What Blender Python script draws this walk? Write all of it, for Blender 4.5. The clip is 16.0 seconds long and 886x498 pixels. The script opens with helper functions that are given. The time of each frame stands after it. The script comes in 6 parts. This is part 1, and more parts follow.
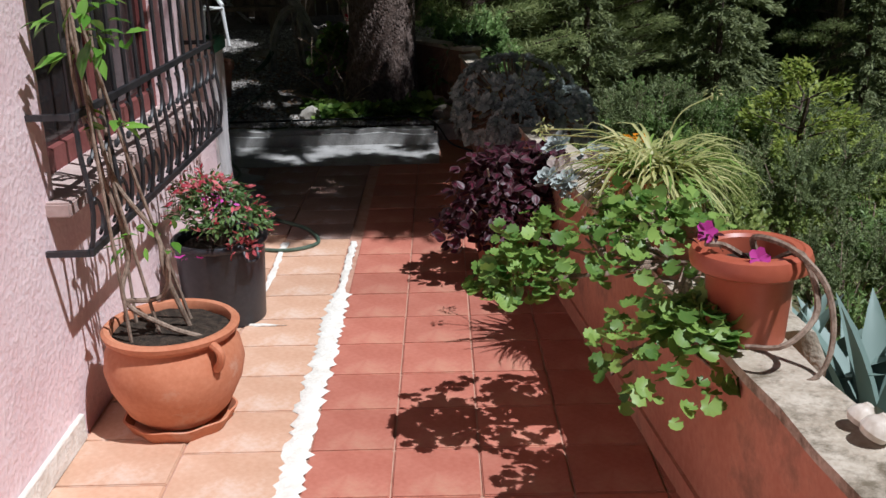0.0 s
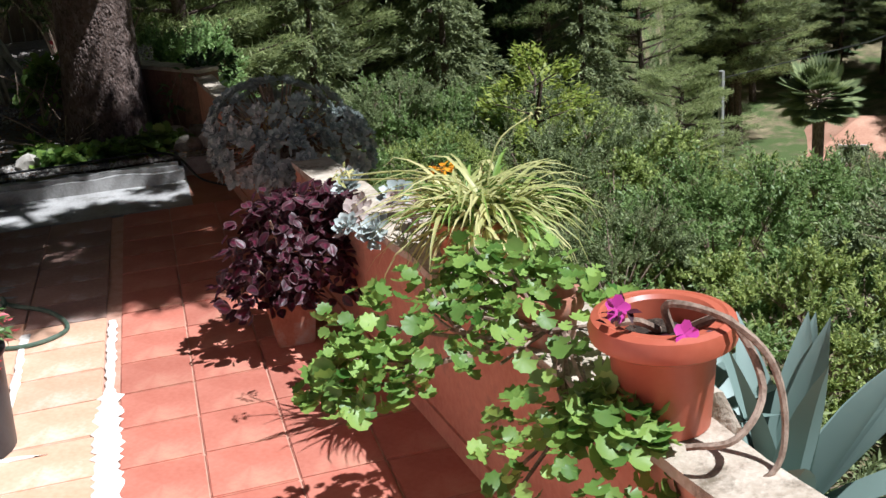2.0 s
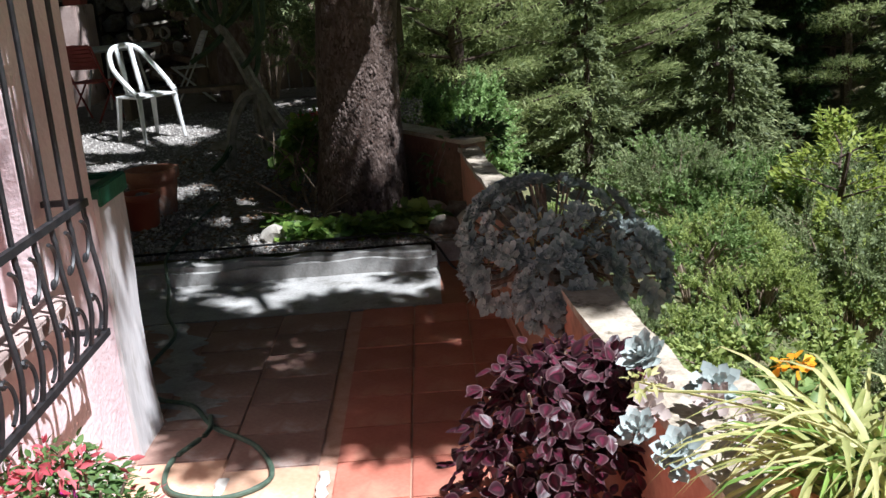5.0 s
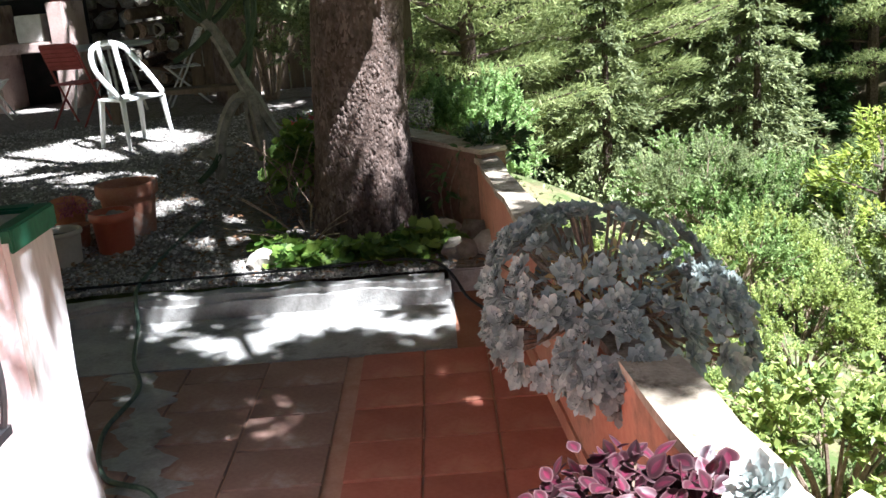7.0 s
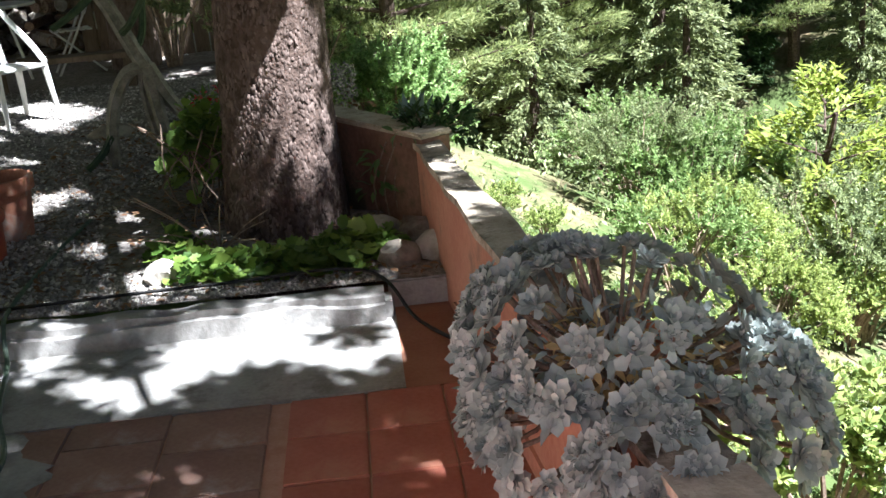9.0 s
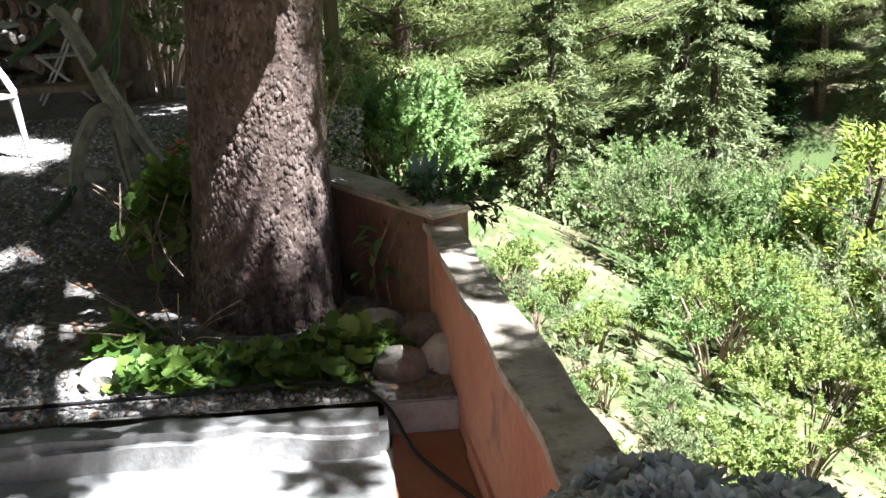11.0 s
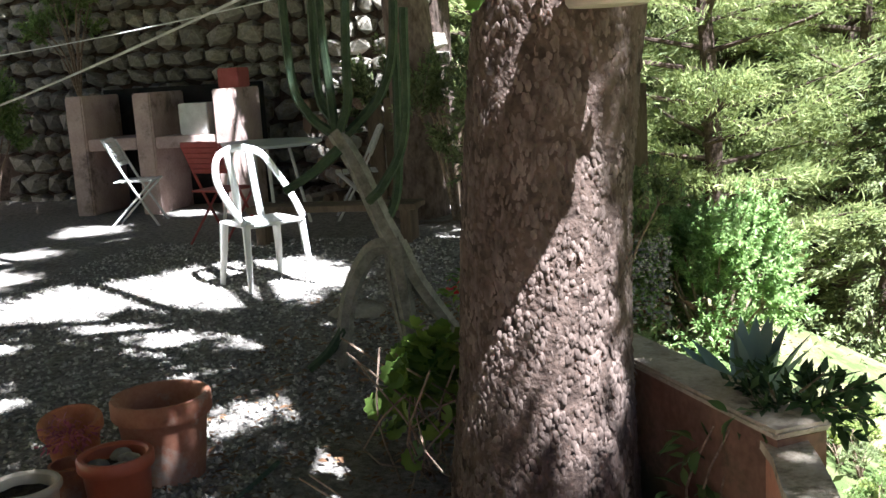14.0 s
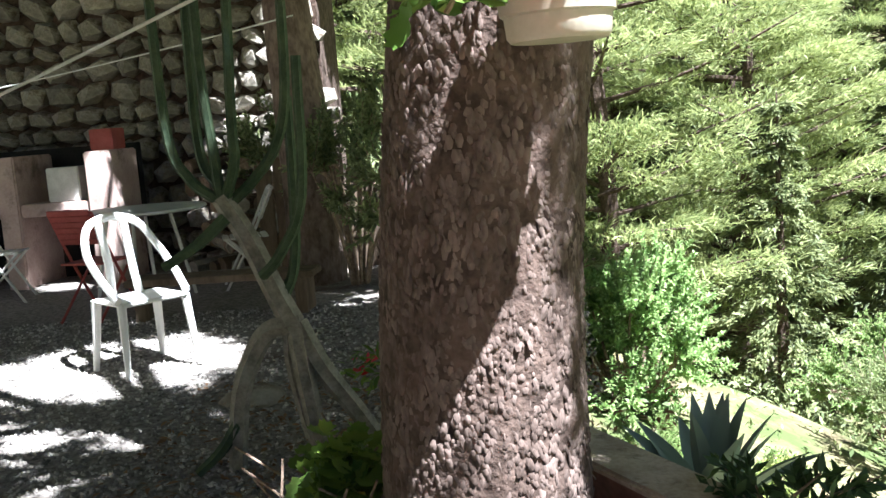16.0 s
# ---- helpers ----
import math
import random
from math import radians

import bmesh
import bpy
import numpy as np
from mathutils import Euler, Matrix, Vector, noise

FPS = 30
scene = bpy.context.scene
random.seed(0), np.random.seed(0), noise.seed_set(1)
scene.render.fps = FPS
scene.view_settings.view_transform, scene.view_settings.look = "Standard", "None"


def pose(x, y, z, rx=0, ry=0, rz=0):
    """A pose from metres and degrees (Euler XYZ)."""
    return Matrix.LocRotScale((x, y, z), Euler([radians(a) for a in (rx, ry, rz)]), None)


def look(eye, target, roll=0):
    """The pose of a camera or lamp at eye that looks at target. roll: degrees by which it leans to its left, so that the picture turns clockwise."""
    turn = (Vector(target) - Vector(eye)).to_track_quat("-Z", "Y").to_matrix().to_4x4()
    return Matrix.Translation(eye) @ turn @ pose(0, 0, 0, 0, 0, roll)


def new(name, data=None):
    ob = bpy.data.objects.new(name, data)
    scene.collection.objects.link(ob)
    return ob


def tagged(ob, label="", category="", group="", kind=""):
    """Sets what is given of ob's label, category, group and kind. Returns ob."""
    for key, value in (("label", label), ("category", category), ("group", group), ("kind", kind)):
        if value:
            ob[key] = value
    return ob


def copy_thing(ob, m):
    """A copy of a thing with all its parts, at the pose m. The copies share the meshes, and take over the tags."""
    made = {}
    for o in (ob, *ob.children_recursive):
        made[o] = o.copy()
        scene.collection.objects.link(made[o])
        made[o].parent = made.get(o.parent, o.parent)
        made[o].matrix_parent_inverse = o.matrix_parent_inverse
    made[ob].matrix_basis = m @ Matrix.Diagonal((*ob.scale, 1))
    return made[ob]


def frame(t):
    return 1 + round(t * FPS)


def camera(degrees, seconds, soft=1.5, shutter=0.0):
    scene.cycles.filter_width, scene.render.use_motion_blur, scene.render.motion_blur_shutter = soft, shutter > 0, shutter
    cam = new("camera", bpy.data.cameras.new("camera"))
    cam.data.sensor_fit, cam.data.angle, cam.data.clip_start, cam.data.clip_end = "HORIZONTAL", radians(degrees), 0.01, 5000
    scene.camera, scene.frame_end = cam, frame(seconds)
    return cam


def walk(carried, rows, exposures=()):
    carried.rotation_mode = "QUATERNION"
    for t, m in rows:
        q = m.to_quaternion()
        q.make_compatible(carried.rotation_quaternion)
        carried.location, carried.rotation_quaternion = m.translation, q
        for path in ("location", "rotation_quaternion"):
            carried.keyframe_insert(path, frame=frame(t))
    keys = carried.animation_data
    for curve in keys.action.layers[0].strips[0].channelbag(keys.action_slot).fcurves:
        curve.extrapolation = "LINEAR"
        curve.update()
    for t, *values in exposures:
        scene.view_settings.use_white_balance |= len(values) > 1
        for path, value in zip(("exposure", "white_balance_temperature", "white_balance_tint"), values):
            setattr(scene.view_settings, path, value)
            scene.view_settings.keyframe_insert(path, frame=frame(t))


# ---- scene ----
cam = camera(47.6, 16.0)
PATH = [
    (0, (0.010, -0.023, 1.587), (0.001, 2.030, 0.915), -1.4),
    (0.5, (0.009, 0.204, 1.574), (0.005, 2.276, 0.960), -0.2),
    (1, (-0.010, 0.396, 1.580), (0.017, 2.452, 0.917), 0.4),
    (1.5, (-0.052, 0.552, 1.580), (0.197, 2.590, 0.906), -0.8),
    (2, (-0.133, 0.666, 1.612), (0.402, 2.638, 0.909), -4.5),
    (2.5, (-0.133, 0.816, 1.625), (0.432, 2.805, 0.998), -3.4),
    (3, (-0.097, 0.999, 1.629), (0.240, 3.059, 1.074), -3.0),
    (3.5, (-0.051, 1.198, 1.622), (0.134, 3.232, 0.919), -4.1),
    (4, (-0.032, 1.440, 1.611), (0.190, 3.465, 0.894), -2.4),
    (4.5, (0.001, 1.610, 1.656), (0.133, 3.661, 0.993), -4.3),
    (4.7, (-0.004, 1.677, 1.670), (0.024, 3.750, 1.063), -3.8),
    (6.8, (-0.015, 2.566, 1.599), (-0.057, 4.659, 1.065), -5.1),
    (7, (-0.015, 2.638, 1.598), (-0.037, 4.717, 1.013), -4.7),
    (7.5, (-0.018, 2.845, 1.594), (-0.044, 4.905, 0.947), -5.6),
    (8, (-0.056, 3.095, 1.566), (0.127, 5.142, 0.902), -3.3),
    (8.5, (-0.102, 3.269, 1.585), (0.228, 5.293, 0.907), -3.5),
    (9, (-0.084, 3.502, 1.588), (0.059, 5.544, 0.897), -4.9),
    (9.2, (-0.055, 3.624, 1.578), (0.071, 5.685, 0.944), -3.0),
    (11.3, (-0.023, 4.528, 1.574), (0.111, 6.592, 0.949), -2.6),
    (11.5, (-0.019, 4.596, 1.587), (0.035, 6.666, 0.970), -3.3),
    (12, (-0.051, 4.752, 1.581), (0.025, 6.841, 1.036), -2.8),
    (12.5, (-0.110, 4.922, 1.599), (0.062, 7.017, 1.103), -3.4),
    (13, (-0.147, 5.050, 1.620), (-0.079, 7.159, 1.162), -3.0),
    (13.5, (-0.111, 5.229, 1.625), (-0.336, 7.353, 1.294), -3.4),
    (14, (-0.086, 5.357, 1.625), (-0.568, 7.427, 1.242), -3.4),
    (14.5, (-0.108, 5.463, 1.616), (-0.521, 7.549, 1.241), -5.1),
    (15, (-0.175, 5.632, 1.616), (-0.327, 7.760, 1.275), -4.0),
    (15.5, (-0.220, 5.728, 1.616), (-0.264, 7.857, 1.254), -4.0),
    (16, (-0.264, 5.884, 1.621), (-0.510, 8.010, 1.338), -4.5),
]
STOPS = [(0, 0.0), (0.5, 0.3), (1.0, 0.5), (2.0, 0.7), (3.5, 0.9), (4.7, 0.9), (7.0, 2.35), (9.0, 2.5), (11.5, 2.5), (12.5, 2.55), (13.5, 2.65), (15.0, 2.95), (16.0, 2.8)]
EXPOSURES = [(t, s, 5750, 10) for t, s in STOPS]
walk(cam, [(t, look(eye, target, roll)) for t, eye, target, roll in PATH], EXPOSURES)

# ---- world and sun ----
SUN_DIR = Vector((0.46, -0.32, 1.0)).normalized()
world = bpy.data.worlds.new("world")
scene.world = world
world.use_nodes = True
wn = world.node_tree.nodes
sky = wn.new("ShaderNodeTexSky")
sky.sky_type = "NISHITA"
sky.sun_disc = False
sky.sun_elevation = math.asin(SUN_DIR.z)
sky.sun_rotation = math.atan2(SUN_DIR.x, SUN_DIR.y)
world.node_tree.links.new(sky.outputs[0], wn["Background"].inputs[0])
wn["Background"].inputs[1].default_value = 0.01
sun = new("sun", bpy.data.lights.new("sun", "SUN"))
sun.data.energy = 5.0
sun.data.angle = radians(0.55)
sun.data.color = (1.0, 0.975, 0.94)
sun.matrix_world = look(SUN_DIR * 30, (0, 0, 0))

# ---- materials ----
rng = np.random.default_rng(7)


def mat(name, a, b, scale=6.0, rough=0.8, bump=0.3, fine=60.0, vary=0.0, island=0.0, c=None, c_at=0.62, c_scale=1.2,
        spec=0.3, metal=0.0, dist=0.004, stretch=(1, 1, 1)):
    """Two tones mixed by coarse and fine noise, a third tone as blotches, fine relief, and variation piece by piece."""
    m = bpy.data.materials.new(name)
    m.use_nodes = True
    nt = m.node_tree
    n, l = nt.nodes, nt.links
    bs = n["Principled BSDF"]
    tc = n.new("ShaderNodeTexCoord")
    mp = n.new("ShaderNodeMapping")
    mp.inputs["Scale"].default_value = stretch
    l.new(tc.outputs["Object"], mp.inputs[0])
    n1 = n.new("ShaderNodeTexNoise")
    n1.inputs["Scale"].default_value = scale
    n1.inputs["Detail"].default_value = 6
    n2 = n.new("ShaderNodeTexNoise")
    n2.inputs["Scale"].default_value = fine
    n2.inputs["Detail"].default_value = 4
    for q in (n1, n2):
        l.new(mp.outputs[0], q.inputs["Vector"])
    add = n.new("ShaderNodeMath")
    add.operation = "MULTIPLY_ADD"
    l.new(n2.outputs[0], add.inputs[0])
    add.inputs[1].default_value = 0.5
    l.new(n1.outputs[0], add.inputs[2])
    rp = n.new("ShaderNodeValToRGB")
    rp.color_ramp.elements[0].position, rp.color_ramp.elements[1].position = 0.55, 0.95
    rp.color_ramp.elements[0].color, rp.color_ramp.elements[1].color = (*a, 1), (*b, 1)
    l.new(add.outputs[0], rp.inputs[0])
    col = rp.outputs[0]
    if c:
        n3 = n.new("ShaderNodeTexNoise")
        n3.inputs["Scale"].default_value = c_scale
        n3.inputs["Detail"].default_value = 8
        n3.inputs["Roughness"].default_value = 0.7
        l.new(mp.outputs[0], n3.inputs["Vector"])
        r3 = n.new("ShaderNodeValToRGB")
        r3.color_ramp.elements[0].position, r3.color_ramp.elements[1].position = c_at - 0.06, c_at + 0.06
        l.new(n3.outputs[0], r3.inputs[0])
        mx = n.new("ShaderNodeMixRGB")
        mx.inputs[2].default_value = (*c, 1)
        l.new(r3.outputs[0], mx.inputs[0])
        l.new(col, mx.inputs[1])
        col = mx.outputs[0]
    for amount, node, out in ((vary, "ShaderNodeObjectInfo", "Random"), (island, "ShaderNodeNewGeometry", "Random Per Island")):
        if amount:
            src = n.new(node)
            mr = n.new("ShaderNodeMapRange")
            mr.inputs["To Min"].default_value, mr.inputs["To Max"].default_value = 1 - amount, 1 + amount
            l.new(src.outputs[out], mr.inputs[0])
            hs = n.new("ShaderNodeHueSaturation")
            l.new(mr.outputs[0], hs.inputs["Value"])
            l.new(col, hs.inputs["Color"])
            col = hs.outputs[0]
    l.new(col, bs.inputs["Base Color"])
    bs.inputs["Roughness"].default_value = rough
    bs.inputs["Specular IOR Level"].default_value = spec
    bs.inputs["Metallic"].default_value = metal
    if bump:
        bp = n.new("ShaderNodeBump")
        bp.inputs["Strength"].default_value = bump
        bp.inputs["Distance"].default_value = dist
        l.new(add.outputs[0], bp.inputs["Height"])
        l.new(bp.outputs[0], bs.inputs["Normal"])
    return m


def leafmat(name, a, b, rough=0.5, trans=0.35, hue=0.03, spec=0.4, scale=3.0):
    """Leaves: tone varied leaf by leaf and over the plant, some light passing through."""
    m = bpy.data.materials.new(name)
    m.use_nodes = True
    nt = m.node_tree
    n, l = nt.nodes, nt.links
    bs = n["Principled BSDF"]
    g = n.new("ShaderNodeNewGeometry")
    tc = n.new("ShaderNodeTexCoord")
    no = n.new("ShaderNodeTexNoise")
    no.inputs["Scale"].default_value = scale
    l.new(tc.outputs["Object"], no.inputs["Vector"])
    ad = n.new("ShaderNodeMath")
    ad.operation = "MULTIPLY_ADD"
    l.new(g.outputs["Random Per Island"], ad.inputs[0])
    ad.inputs[1].default_value = 0.6
    ms = n.new("ShaderNodeMath")
    ms.operation = "MULTIPLY"
    ms.inputs[1].default_value = 0.5
    l.new(no.outputs[0], ms.inputs[0])
    l.new(ms.outputs[0], ad.inputs[2])
    rp = n.new("ShaderNodeValToRGB")
    rp.color_ramp.elements[0].position, rp.color_ramp.elements[1].position = 0.2, 0.85
    rp.color_ramp.elements[0].color, rp.color_ramp.elements[1].color = (*a, 1), (*b, 1)
    l.new(ad.outputs[0], rp.inputs[0])
    l.new(rp.outputs[0], bs.inputs["Base Color"])
    bs.inputs["Roughness"].default_value = rough
    bs.inputs["Specular IOR Level"].default_value = spec
    tr = n.new("ShaderNodeBsdfTranslucent")
    l.new(rp.outputs[0], tr.inputs[0])
    mx = n.new("ShaderNodeMixShader")
    mx.inputs[0].default_value = trans
    l.new(bs.outputs[0], mx.inputs[1])
    l.new(tr.outputs[0], mx.inputs[2])
    l.new(mx.outputs[0], n["Material Output"].inputs[0])
    return m


M_STUCCO = mat("pink_stucco", (0.74, 0.55, 0.56), (0.86, 0.71, 0.71), 3, 0.9, 0.9, 45, dist=0.012)
M_PARAPET = mat("salmon_render", (0.42, 0.17, 0.11), (0.55, 0.27, 0.18), 3, 0.9, 0.5, 40, c=(0.3, 0.16, 0.11), c_at=0.6, c_scale=3)
# parapet return: brown dirt and the deep shade on it, both in the colour
M_RENDER_SHADED = mat("dirty_shaded_render", (0.15, 0.085, 0.06), (0.29, 0.17, 0.12), 3, 0.95, 0.6, 40, c=(0.09, 0.08, 0.05), c_at=0.55, c_scale=3)
M_COPING = mat("weathered_coping", (0.34, 0.28, 0.21), (0.55, 0.48, 0.39), 9, 0.95, 0.9, 70, c=(0.16, 0.13, 0.09), c_at=0.57, c_scale=7, dist=0.01)
M_TILE_RED = mat("red_terracotta_tile", (0.38, 0.12, 0.08), (0.48, 0.185, 0.13), 4, 0.62, 0.2, 50, vary=0.13, c=(0.5, 0.24, 0.16), c_at=0.6, c_scale=2.5)
M_TILE_PALE = mat("pale_terracotta_tile", (0.52, 0.3, 0.19), (0.62, 0.4, 0.28), 4, 0.7, 0.2, 50, vary=0.08, c=(0.66, 0.5, 0.4), c_at=0.6, c_scale=3)
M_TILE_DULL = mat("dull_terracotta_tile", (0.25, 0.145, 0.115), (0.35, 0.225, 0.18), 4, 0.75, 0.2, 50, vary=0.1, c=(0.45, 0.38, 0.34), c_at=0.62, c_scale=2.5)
M_SCREED = mat("brown_screed", (0.3, 0.13, 0.08), (0.38, 0.19, 0.12), 5, 0.85, 0.3, 60)
M_GROUT = mat("tile_joint", (0.42, 0.22, 0.15), (0.52, 0.32, 0.24), 12, 0.9, 0.4, 90)
M_MORTAR = mat("white_mortar", (0.68, 0.63, 0.55), (0.82, 0.79, 0.72), 14, 0.95, 1.0, 80, dist=0.01)
M_CONCRETE = mat("grey_concrete", (0.27, 0.26, 0.245), (0.42, 0.41, 0.39), 5, 0.92, 0.6, 60, c=(0.2, 0.19, 0.17), c_at=0.6, c_scale=4, dist=0.008)
M_WASH = mat("whitewashed_weathered_wall", (0.48, 0.45, 0.44), (0.68, 0.65, 0.64), 4, 0.92, 0.6, 40, c=(0.3, 0.26, 0.2), c_at=0.58, c_scale=3, stretch=(1.5, 1.5, 0.35))
M_GREEN = mat("dark_green_paint", (0.015, 0.09, 0.05), (0.03, 0.15, 0.085), 12, 0.5, 0.3, 60)
M_IRON = mat("black_wrought_iron", (0.012, 0.012, 0.014), (0.035, 0.033, 0.035), 20, 0.5, 0.3, 90, spec=0.5)
M_GLASS = mat("dark_window_glass", (0.02, 0.015, 0.015), (0.035, 0.03, 0.03), 2, 0.08, 0.0, spec=0.5)
M_WINE = mat("wine_red_sill", (0.16, 0.045, 0.04), (0.24, 0.08, 0.07), 8, 0.6, 0.3)
M_TERRA = mat("terracotta_clay", (0.44, 0.155, 0.075), (0.56, 0.235, 0.13), 5, 0.75, 0.3, 60, c=(0.55, 0.34, 0.24), c_at=0.63, c_scale=4)
M_TERRA_OLD = mat("old_stained_terracotta", (0.3, 0.12, 0.075), (0.42, 0.2, 0.13), 6, 0.85, 0.4, 60, c=(0.4, 0.33, 0.28), c_at=0.58, c_scale=4)
M_PLASTIC_TERRA = mat("red_brown_plastic", (0.36, 0.085, 0.045), (0.42, 0.11, 0.06), 5, 0.42, 0.1, 60, spec=0.5)
M_BEIGE_POT = mat("beige_plastic_pot", (0.45, 0.4, 0.31), (0.55, 0.49, 0.4), 6, 0.6, 0.2)
M_BLACK_POT = mat("black_plastic", (0.012, 0.013, 0.016), (0.03, 0.03, 0.034), 6, 0.38, 0.2, spec=0.5)
M_SOIL = mat("dark_soil", (0.02, 0.014, 0.01), (0.07, 0.05, 0.035), 40, 1.0, 1.0, 150, dist=0.02)
M_BARK = mat("pine_bark", (0.075, 0.052, 0.042), (0.2, 0.15, 0.13), 14, 0.95, 1.0, 45, island=0.14, stretch=(1, 1, 0.5), dist=0.015)
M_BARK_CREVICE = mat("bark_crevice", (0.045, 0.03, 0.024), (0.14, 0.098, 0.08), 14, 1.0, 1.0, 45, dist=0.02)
M_TWIG = mat("grey_brown_twig", (0.15, 0.1, 0.07), (0.33, 0.25, 0.19), 30, 0.9, 0.5, 120)
M_CACTUS = mat("grey_woody_cactus", (0.16, 0.15, 0.125), (0.32, 0.3, 0.26), 16, 0.9, 0.7, 80)
M_CACTUS_GREEN = mat("green_cactus", (0.025, 0.048, 0.026), (0.07, 0.1, 0.055), 14, 0.7, 0.5, 80)
M_GRAVEL = mat("gravel_ground", (0.12, 0.11, 0.10), (0.34, 0.31, 0.28), 30, 0.95, 1.0, 140, c=(0.09, 0.06, 0.045), c_at=0.6, c_scale=0.7, dist=0.02)
M_STONE_BIT = mat("gravel_stones", (0.2, 0.185, 0.17), (0.5, 0.47, 0.43), 20, 0.9, 0.3, 100, island=0.55)
M_ROCK = mat("limestone_rock", (0.2, 0.18, 0.15), (0.4, 0.37, 0.32), 4, 0.95, 0.8, 30, vary=0.3, c=(0.14, 0.11, 0.08), c_at=0.58, c_scale=3, dist=0.02)
M_DIRT = mat("dry_hillside", (0.11, 0.09, 0.05), (0.26, 0.21, 0.12), 1.2, 1.0, 0.8, 14, c=(0.07, 0.1, 0.03), c_at=0.5, c_scale=0.5, dist=0.05)
M_WHITE = mat("white_moulded_plastic", (0.74, 0.74, 0.72), (0.82, 0.82, 0.8), 6, 0.4, 0.05, spec=0.5)
M_METAL = mat("pale_painted_metal", (0.5, 0.5, 0.48), (0.66, 0.66, 0.64), 12, 0.45, 0.1, spec=0.5)
M_REDPAINT = mat("faded_red_slats", (0.26, 0.05, 0.045), (0.36, 0.09, 0.08), 8, 0.6, 0.2)
M_TABLE = mat("grey_tabletop", (0.4, 0.42, 0.42), (0.55, 0.57, 0.57), 5, 0.5, 0.2)
M_BBQ = mat("pinkish_render", (0.4, 0.29, 0.26), (0.55, 0.43, 0.39), 4, 0.95, 0.6, 40, c=(0.2, 0.15, 0.13), c_at=0.6, c_scale=3)
M_NEAR_BLACK = mat("near_black", (0.008, 0.008, 0.008), (0.03, 0.027, 0.025), 5, 0.95, 0.4)
M_HOSE = mat("green_hose", (0.05, 0.085, 0.06), (0.1, 0.14, 0.1), 30, 0.5, 0.1)
M_CABLE = mat("black_cable", (0.012, 0.012, 0.012), (0.03, 0.03, 0.03), 30, 0.5, 0.1)
M_WIRE = mat("white_line", (0.55, 0.55, 0.52), (0.7, 0.7, 0.68), 30, 0.6, 0.1)
M_WOOD = mat("old_dark_wood", (0.07, 0.05, 0.035), (0.16, 0.12, 0.085), 8, 0.9, 0.5, 60, stretch=(1, 1, 0.2))
M_SHELL = mat("pale_shell", (0.5, 0.42, 0.34), (0.75, 0.68, 0.6), 25, 0.5, 0.3)
M_HOUSE = mat("cream_house_wall", (0.6, 0.5, 0.38), (0.7, 0.6, 0.48), 0.6, 0.9, 0.2, 6)
M_ROOF = mat("clay_roof", (0.4, 0.2, 0.13), (0.55, 0.32, 0.22), 1.2, 0.9, 0.3, 12)

L_PINE = leafmat("pine_needles", (0.11, 0.16, 0.055), (0.42, 0.46, 0.19), 0.6, 0.45, scale=0.5)
L_DARKPINE = leafmat("dark_conifer", (0.07, 0.1, 0.04), (0.27, 0.3, 0.13), 0.6, 0.3, scale=0.6)
L_CYPRESS = leafmat("cypress_green", (0.02, 0.045, 0.015), (0.07, 0.13, 0.04), 0.6, 0.2, scale=1)
L_BUSH = leafmat("fresh_green_bush", (0.1, 0.18, 0.05), (0.3, 0.4, 0.14), 0.5, 0.4)
L_SHRUB = leafmat("light_green_shrub", (0.12, 0.19, 0.05), (0.5, 0.56, 0.18), 0.5, 0.45, scale=1.5)
L_FRESH = leafmat("bright_fresh_green", (0.15, 0.26, 0.085), (0.42, 0.56, 0.22), 0.5, 0.4)
L_OLIVE = leafmat("grey_green_scrub", (0.09, 0.13, 0.055), (0.33, 0.38, 0.17), 0.6, 0.3, scale=1.2)
L_YELLOW = leafmat("yellow_green_shoots", (0.2, 0.28, 0.05), (0.42, 0.46, 0.1), 0.5, 0.45)
L_GERAN = leafmat("geranium_green", (0.055, 0.14, 0.022), (0.3, 0.44, 0.1), 0.45, 0.35)
L_SPIDER = leafmat("striped_spider_leaf", (0.3, 0.34, 0.1), (0.66, 0.62, 0.3), 0.45, 0.4, scale=30)
L_STRAW = leafmat("dry_straw_leaf", (0.4, 0.27, 0.1), (0.62, 0.48, 0.25), 0.7, 0.3)
L_COLEUS = leafmat("coleus_wine", (0.02, 0.006, 0.01), (0.075, 0.02, 0.03), 0.45, 0.15)
L_COLEUS_RIM = leafmat("coleus_pale_margin", (0.045, 0.018, 0.022), (0.12, 0.06, 0.065), 0.5, 0.15)
L_COLEUS_HEART = leafmat("coleus_pink_heart", (0.045, 0.008, 0.016), (0.14, 0.018, 0.045), 0.45, 0.2)
L_SUCC = leafmat("grey_succulent", (0.25, 0.29, 0.275), (0.45, 0.5, 0.475), 0.55, 0.08)
L_SUCC_PINK = leafmat("pinkish_succulent", (0.36, 0.29, 0.27), (0.55, 0.47, 0.42), 0.55, 0.08)
L_FUCHSIA = leafmat("fuchsia_leaf", (0.05, 0.11, 0.03), (0.16, 0.25, 0.08), 0.45, 0.3)
L_RED = leafmat("red_flower", (0.5, 0.01, 0.02), (0.75, 0.05, 0.09), 0.5, 0.3)
L_CORAL = leafmat("coral_fuchsia_flower", (0.55, 0.05, 0.09), (0.72, 0.22, 0.22), 0.5, 0.3)
L_PINKFL = leafmat("magenta_flower", (0.5, 0.02, 0.28), (0.75, 0.1, 0.5), 0.5, 0.35)
L_ORANGE = leafmat("orange_flower", (0.75, 0.25, 0.01), (0.85, 0.45, 0.03), 0.5, 0.3)
